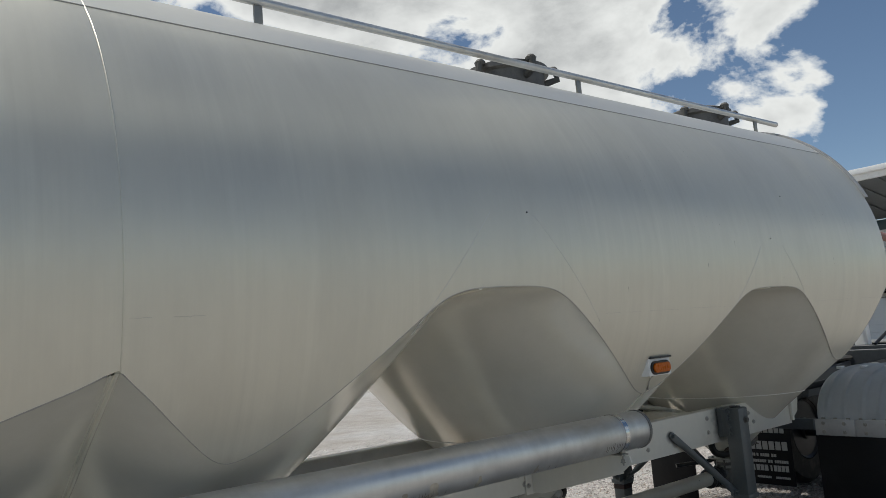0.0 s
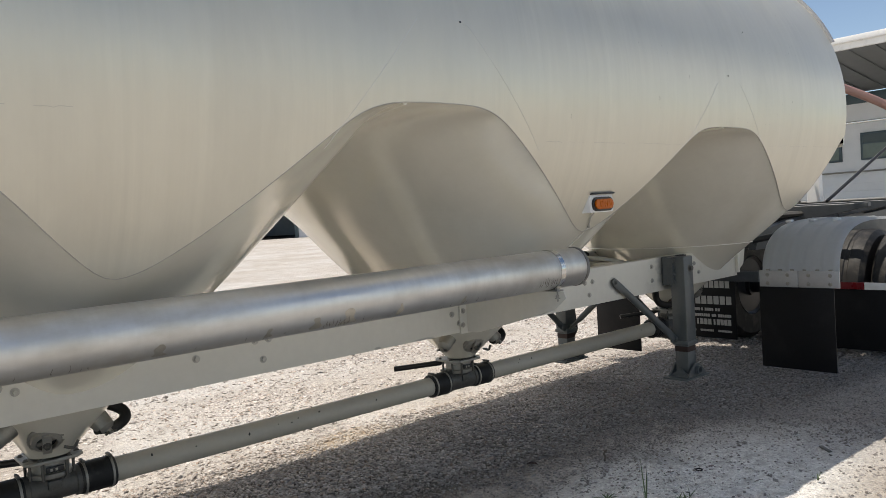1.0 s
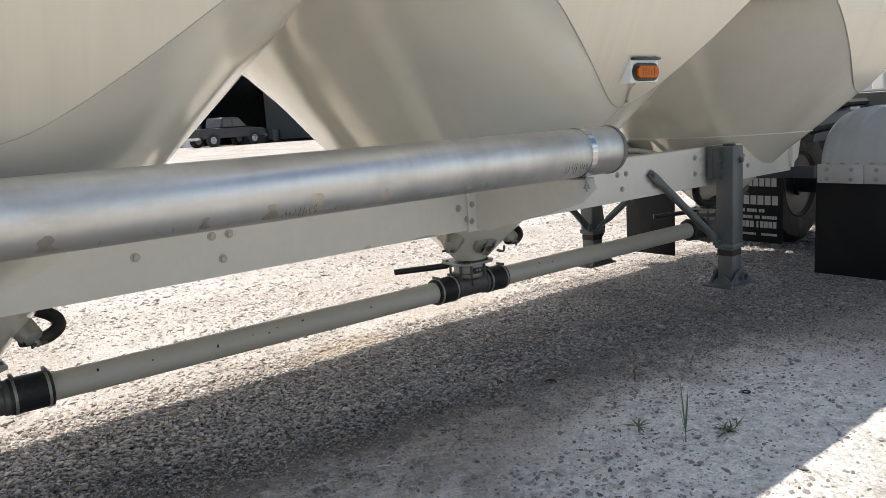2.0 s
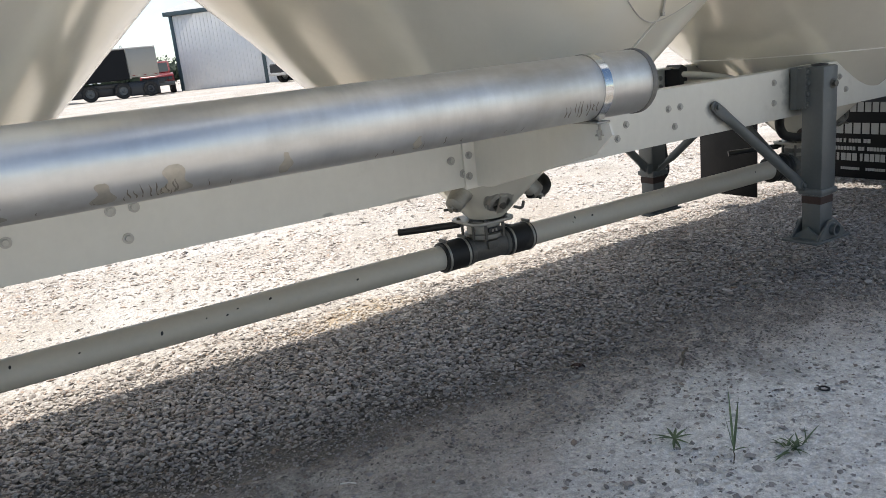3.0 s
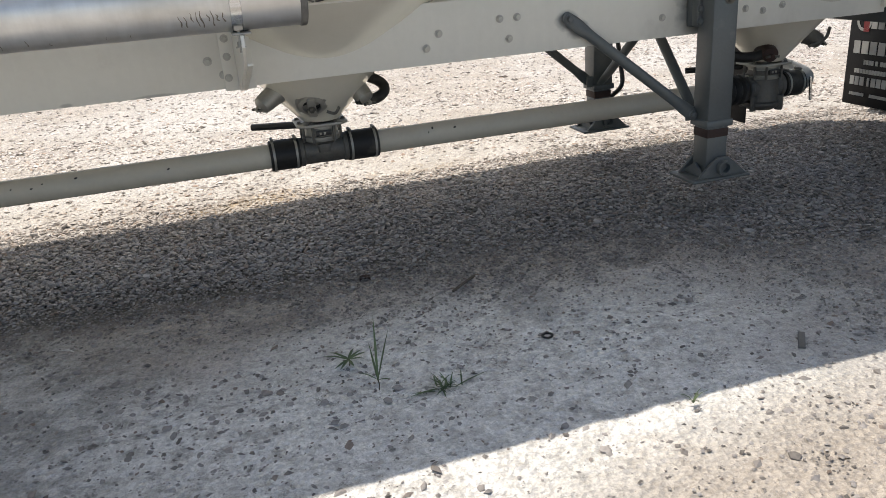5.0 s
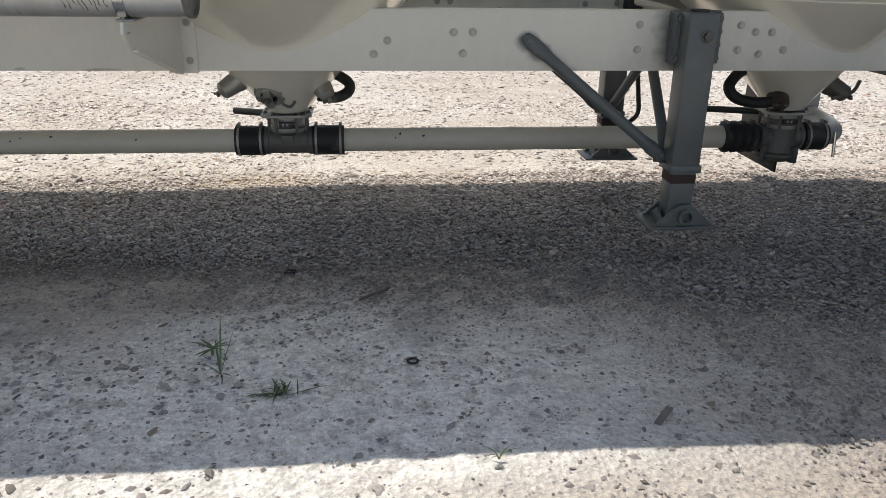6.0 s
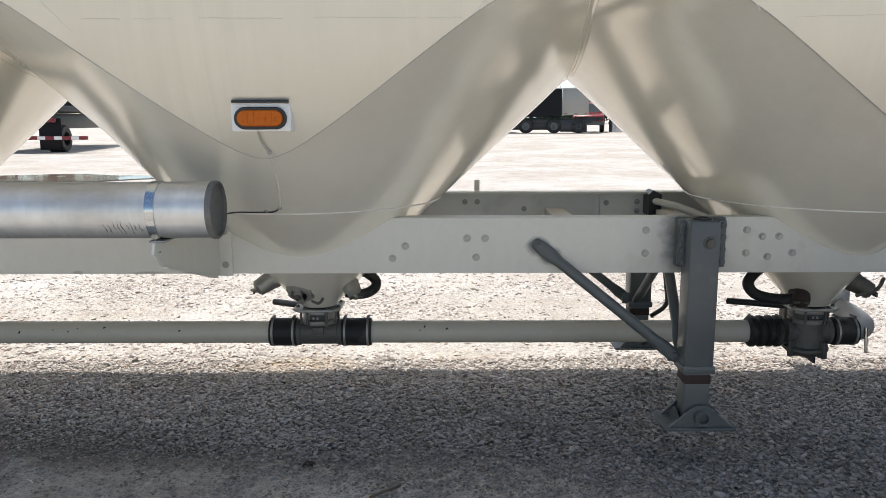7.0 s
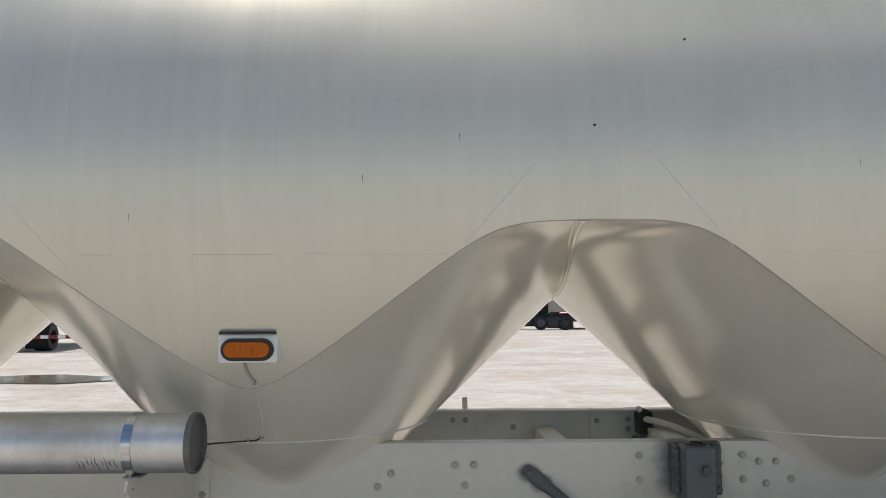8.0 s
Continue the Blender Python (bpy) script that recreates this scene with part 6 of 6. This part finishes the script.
def spiky_weed(x, y, leaves, label, stem=0.0):
    z = ground_z(x, y)
    t = thing("weed", (x, y, z), label, "weed", "weeds in the dust")
    if stem:
        part("stem", sweep([(x, y, z - 0.005), (x + 0.003, y, z + stem * 0.5), (x, y + 0.002, z + stem)], 0.0018, 6), M_BARK, t, "reddish stem")
    for ox, oy, lean, length, width, rise, droop in leaves:
        bm = bmesh.new()
        spike(bm, (x + ox, y + oy, z + stem), lean, length, width, rise, droop)
        part("blade", bm, M_GRASS, t)
    return t


rng = random.Random(11)
spiky_weed(3.49, 2.31, [(0, 0, 6.28 * k / 10 + rng.uniform(-0.25, 0.25), rng.uniform(0.045, 0.085), 0.006, rng.uniform(0.1, 0.5), 0.25) for k in range(10)], "rosette of narrow pointed green leaves in white dust", 0.022)
spiky_weed(3.545, 2.14, [(0, 0, 1.2, 0.20, 0.0045, 1.42, 0.03), (0, 0, 0.4, 0.17, 0.0045, 1.25, 0.1), (0, 0, 2.0, 0.12, 0.0045, 1.35, 0.05), (0, 0, 3.0, 0.075, 0.004, 0.8, 0.3), (0, 0, 5.6, 0.05, 0.004, 0.5, 0.3)],
           "tall thin grass tuft with a reddish base in white dust", 0.03)
spiky_weed(3.72, 2.07, [(rng.uniform(-0.02, 0.02), rng.uniform(-0.015, 0.015), rng.uniform(0, 6.28), rng.uniform(0.03, 0.065), 0.0032, rng.uniform(0.2, 1.2), 0.3) for _ in range(30)]
           + [(0.03, -0.01, 0.15, 0.12, 0.0035, 0.25, 0.1), (0.05, -0.01, 1.4, 0.05, 0.003, 1.4, 0.0), (-0.02, 0, 3.3, 0.09, 0.005, 0.12, 0.1), (-0.03, -0.01, 3.0, 0.07, 0.005, 0.05, 0.0)],
           "spreading clump of spiky green crabgrass in white dust")
weed("weed", 4.29, 1.71, [(rng.uniform(0, 6.28), rng.uniform(0.03, 0.06), 0.003, 0.8) for _ in range(7)], "small dry grass tuft at the shadow's edge")
weed("weed", 2.05, 2.2, [(rng.uniform(0, 6.28), rng.uniform(0.03, 0.07), 0.003, rng.choice((0.5, 0.9))) for _ in range(6)], "small green sprout in grey dust")
bm = lathe([(0.019, 0.0), (0.019, 0.004), (0.012, 0.004), (0.012, 0.0)], at(4.105, 2.21, ground_z(4.105, 2.21) + 0.002), 20, None, True)
tagged(part("rubber_ring", bm, M_RUBBER), "small black rubber ring lying in the dust", "ring")
tw = sweep(curve([(3.94, 2.66, 0.006), (3.985, 2.69, 0.012), (4.02, 2.725, 0.008), (4.05, 2.73, 0.02)]), 0.005, 6)
tagged(part("twig", tw, M_BARK), "thin dark twig lying on gravel", "twig")
bm = box(-0.048, 0.048, -0.010, 0.010, 0.0, 0.009, 0.002, None, at(4.77, 1.87, ground_z(4.77, 1.87) + 0.002, pose(0, 0, 0, 0, 0, 50)))
tagged(part("rubber_scrap", bm, M_LID), "dark flat scrap of rubber on gravel", "scrap")
leafm = bmesh.new()
for k in range(4):
    blade(leafm, 3.67, 2.93, k * 1.7 + 0.4, 0.028, 0.016, 3, ground_z(3.67, 2.93))
tagged(part("dead_leaf", leafm, M_RUST), "crumpled reddish dead leaf on gravel", "leaf")
st = sweep([(2.61, 2.815, ground_z(2.61, 2.815) + 0.006), (2.632, 2.80, ground_z(2.63, 2.80) + 0.009), (2.648, 2.785, ground_z(2.65, 2.785) + 0.006)], 0.0022, 5)
tagged(part("straw", st, M_WELD), "pale bit of straw on the dust", "straw")


# ---- gravel ----
def pebbles(name, xs, ys, sizes, seed, sink=0.25, flat=0.6, plain=False, pile=0.0):
    """Rounded stones of uneven shape, each set a little into the ground; one mesh."""
    rng = np.random.default_rng(seed)
    g = (1 + 5 ** 0.5) / 2
    base = np.array([(-1, g, 0), (1, g, 0), (-1, -g, 0), (1, -g, 0), (0, -1, g), (0, 1, g), (0, -1, -g), (0, 1, -g), (g, 0, -1), (g, 0, 1), (-g, 0, -1), (-g, 0, 1)], float)
    base /= np.linalg.norm(base[0])
    tri = np.array([(0, 11, 5), (0, 5, 1), (0, 1, 7), (0, 7, 10), (0, 10, 11), (1, 5, 9), (5, 11, 4), (11, 10, 2), (10, 7, 6), (7, 1, 8), (3, 9, 4), (3, 4, 2), (3, 2, 6), (3, 6, 8), (3, 8, 9),
                    (4, 9, 5), (2, 4, 11), (6, 2, 10), (8, 6, 7), (9, 8, 1)])
    if plain:
        base = np.array([(1, 0, 0), (-1, 0, 0), (0, 1, 0), (0, -1, 0), (0, 0, 1), (0, 0, -1)], float) * 1.12
        tri = np.array([(0, 2, 4), (2, 1, 4), (1, 3, 4), (3, 0, 4), (2, 0, 5), (1, 2, 5), (3, 1, 5), (0, 3, 5)])
    n, m = len(xs), len(base)
    shape = base[None] * (1 + rng.normal(0, 0.16, (n, m, 1)))
    shape = shape * np.stack([sizes * rng.uniform(0.8, 1.35, n), sizes * rng.uniform(0.7, 1.0, n), sizes * rng.uniform(flat * 0.75, flat * 1.2, n)], -1)[:, None]
    turn, tip = rng.uniform(0, 6.2832, n), rng.normal(0, 0.38, n)
    c, s = np.cos(tip)[:, None], np.sin(tip)[:, None]
    y, z = shape[..., 1] * c - shape[..., 2] * s, shape[..., 1] * s + shape[..., 2] * c
    x = shape[..., 0]
    c, s = np.cos(turn)[:, None], np.sin(turn)[:, None]
    v = np.stack([x * c - y * s + xs[:, None], x * s + y * c + ys[:, None], z + (ground_height(xs, ys) + sizes * flat * (1 - 2 * sink) * rng.uniform(0.2, 1.9, n) + pile * rng.uniform(0, 1, n) ** 1.5)[:, None]], -1).reshape(-1, 3)
    f = (tri[None] + m * np.arange(n)[:, None, None]).reshape(-1, 3)
    me = bpy.data.meshes.new(name)
    me.vertices.add(len(v)); me.vertices.foreach_set("co", v.ravel())
    me.loops.add(3 * len(f)); me.loops.foreach_set("vertex_index", f.ravel())
    me.polygons.add(len(f)); me.polygons.foreach_set("loop_start", np.arange(0, 3 * len(f), 3))
    me.polygons.foreach_set("use_smooth", [False] * len(f))
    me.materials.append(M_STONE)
    me.update(calc_edges=True)
    me.validate()
    return new(name, me)


def scatter(n, x0, x1, y0, y1, seed, keep):
    rng = np.random.default_rng(seed)
    x, y = rng.uniform(x0, x1, n), rng.uniform(y0, y1, n)
    k = rng.uniform(0, 1, n) < keep(x, y)
    return x[k], y[k]


FULL_Y = (3.26, 3.23, 3.16, 3.07, 2.97, 2.89, 2.82, 2.78, 2.25)


def bed_edge(x):
    """Where the full bed of pebbles begins."""
    return np.interp(x, (1.2, 1.9, 2.2, 2.6, 3.0, 3.4, 4.0, 4.5, 5.7), FULL_Y) + 0.03 * np.sin(4.3 * x + 1) + 0.015 * np.sin(11 * x)


def bed(x, y):
    """How thick the pebbles lie: full under the trailer, mixed with fines towards the wheels, none on the dust."""
    full = bed_edge(x)
    mixed = np.interp(x, (2.6, 3.1, 3.8, 4.3, 4.7, 4.9, 5.5, 6.5), (3.0, 2.93, 2.74, 2.42, 2.07, 1.85, 1.25, 0.6)) + 0.06 * np.sin(7 * x)
    clump = 0.5 + 0.5 * np.sin(5.3 * x + 2 * np.sin(3.1 * y)) * np.sin(4.7 * y + 1.3 * x)
    part_way = np.clip((y - mixed) / 0.35, 0, 1) * (0.15 + 0.35 * clump)
    return np.maximum(np.clip((y - full + 0.08) / 0.24, 0.0, 1) * (1 - 0.55 * np.clip((y - 3.95) / 0.4, 0, 1)), part_way)


def yard(x, y):
    """Patchy: bare white dust shows between drifts of pebbles behind the trailer."""
    drift = 0.5 + 0.5 * np.sin(1.9 * x + 1.4 * np.sin(1.3 * y)) * np.sin(2.6 * y + 0.9 * np.sin(1.1 * x))
    thin = np.clip((y - 4.15) / 0.35, 0, 1)
    return (1 - thin) + thin * (0.06 + 0.6 * drift ** 2)


rng = np.random.default_rng(3)
x, y = scatter(205000, 0.4, 7.2, 1.2, 4.35, 1, bed)
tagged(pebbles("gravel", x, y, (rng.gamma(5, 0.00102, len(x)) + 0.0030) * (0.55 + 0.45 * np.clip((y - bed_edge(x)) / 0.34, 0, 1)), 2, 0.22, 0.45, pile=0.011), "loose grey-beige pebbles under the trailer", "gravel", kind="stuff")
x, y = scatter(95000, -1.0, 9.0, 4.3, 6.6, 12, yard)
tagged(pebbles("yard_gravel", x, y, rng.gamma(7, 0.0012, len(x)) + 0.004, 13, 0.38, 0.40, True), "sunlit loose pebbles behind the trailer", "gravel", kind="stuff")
x, y = scatter(42000, -3, 11.0, 6.5, 11.5, 4, lambda x, y: 0.5 * np.clip(1.15 - (y - 6.5) / 6, 0.15, 1))
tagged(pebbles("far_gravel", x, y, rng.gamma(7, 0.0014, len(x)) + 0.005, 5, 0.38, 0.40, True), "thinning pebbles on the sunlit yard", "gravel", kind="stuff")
x, y = scatter(9000, 6.9, 9.5, 1.5, 4.4, 14, lambda x, y: 1 + 0 * x)
tagged(pebbles("front_gravel", x, y, rng.gamma(7, 0.0014, len(x)) + 0.005, 15, 0.3, 0.55, True), "pebbles under the tractor chassis", "gravel", kind="stuff")
x, y = scatter(30000, 0.2, 8.0, 0.9, 3.2, 6, lambda x, y: (1 - bed(x, y)) * (0.25 + 0.75 * (0.5 + 0.5 * np.sin(3.1 * x + 1.3 * np.sin(2.2 * y)) * np.sin(2.7 * y + x))))
tagged(pebbles("grit", x, y, rng.gamma(2.2, 0.0014, len(x)) + 0.0015, 7, 0.35, 0.5, True), "scattered grit and small stones in dust", "gravel", kind="stuff")
x, y = scatter(62000, 0.4, 5.4, 2.3, 3.5, 16, lambda x, y: np.exp(-((y - np.interp(x, (1.9, 3.4, 4.5), (3.12, 2.86, 2.76))) / 0.21) ** 2) * (0.5 + 0.5 * np.sin(6.1 * x + 3 * y) ** 2))
tagged(pebbles("fine_gravel", x, y, rng.gamma(3, 0.0010, len(x)) + 0.0016, 17, 0.35, 0.5, True), "fine gravel between the pebbles and the dust", "gravel", kind="stuff")
x, y = scatter(9000, 0.4, 7.5, 1.0, 2.9, 8, lambda x, y: 0.06 + 0.8 * (0.5 + 0.5 * np.sin(4.1 * x + 2 * np.sin(3.3 * y)) * np.sin(5.2 * y + x)) ** 2)
tagged(pebbles("loose_stones", x, y, np.minimum(rng.gamma(1.8, 0.0026, len(x)) + 0.003, 0.0165), 9, 0.46, 0.34), "larger flat stones half sunk in dust", "stones", kind="stuff")
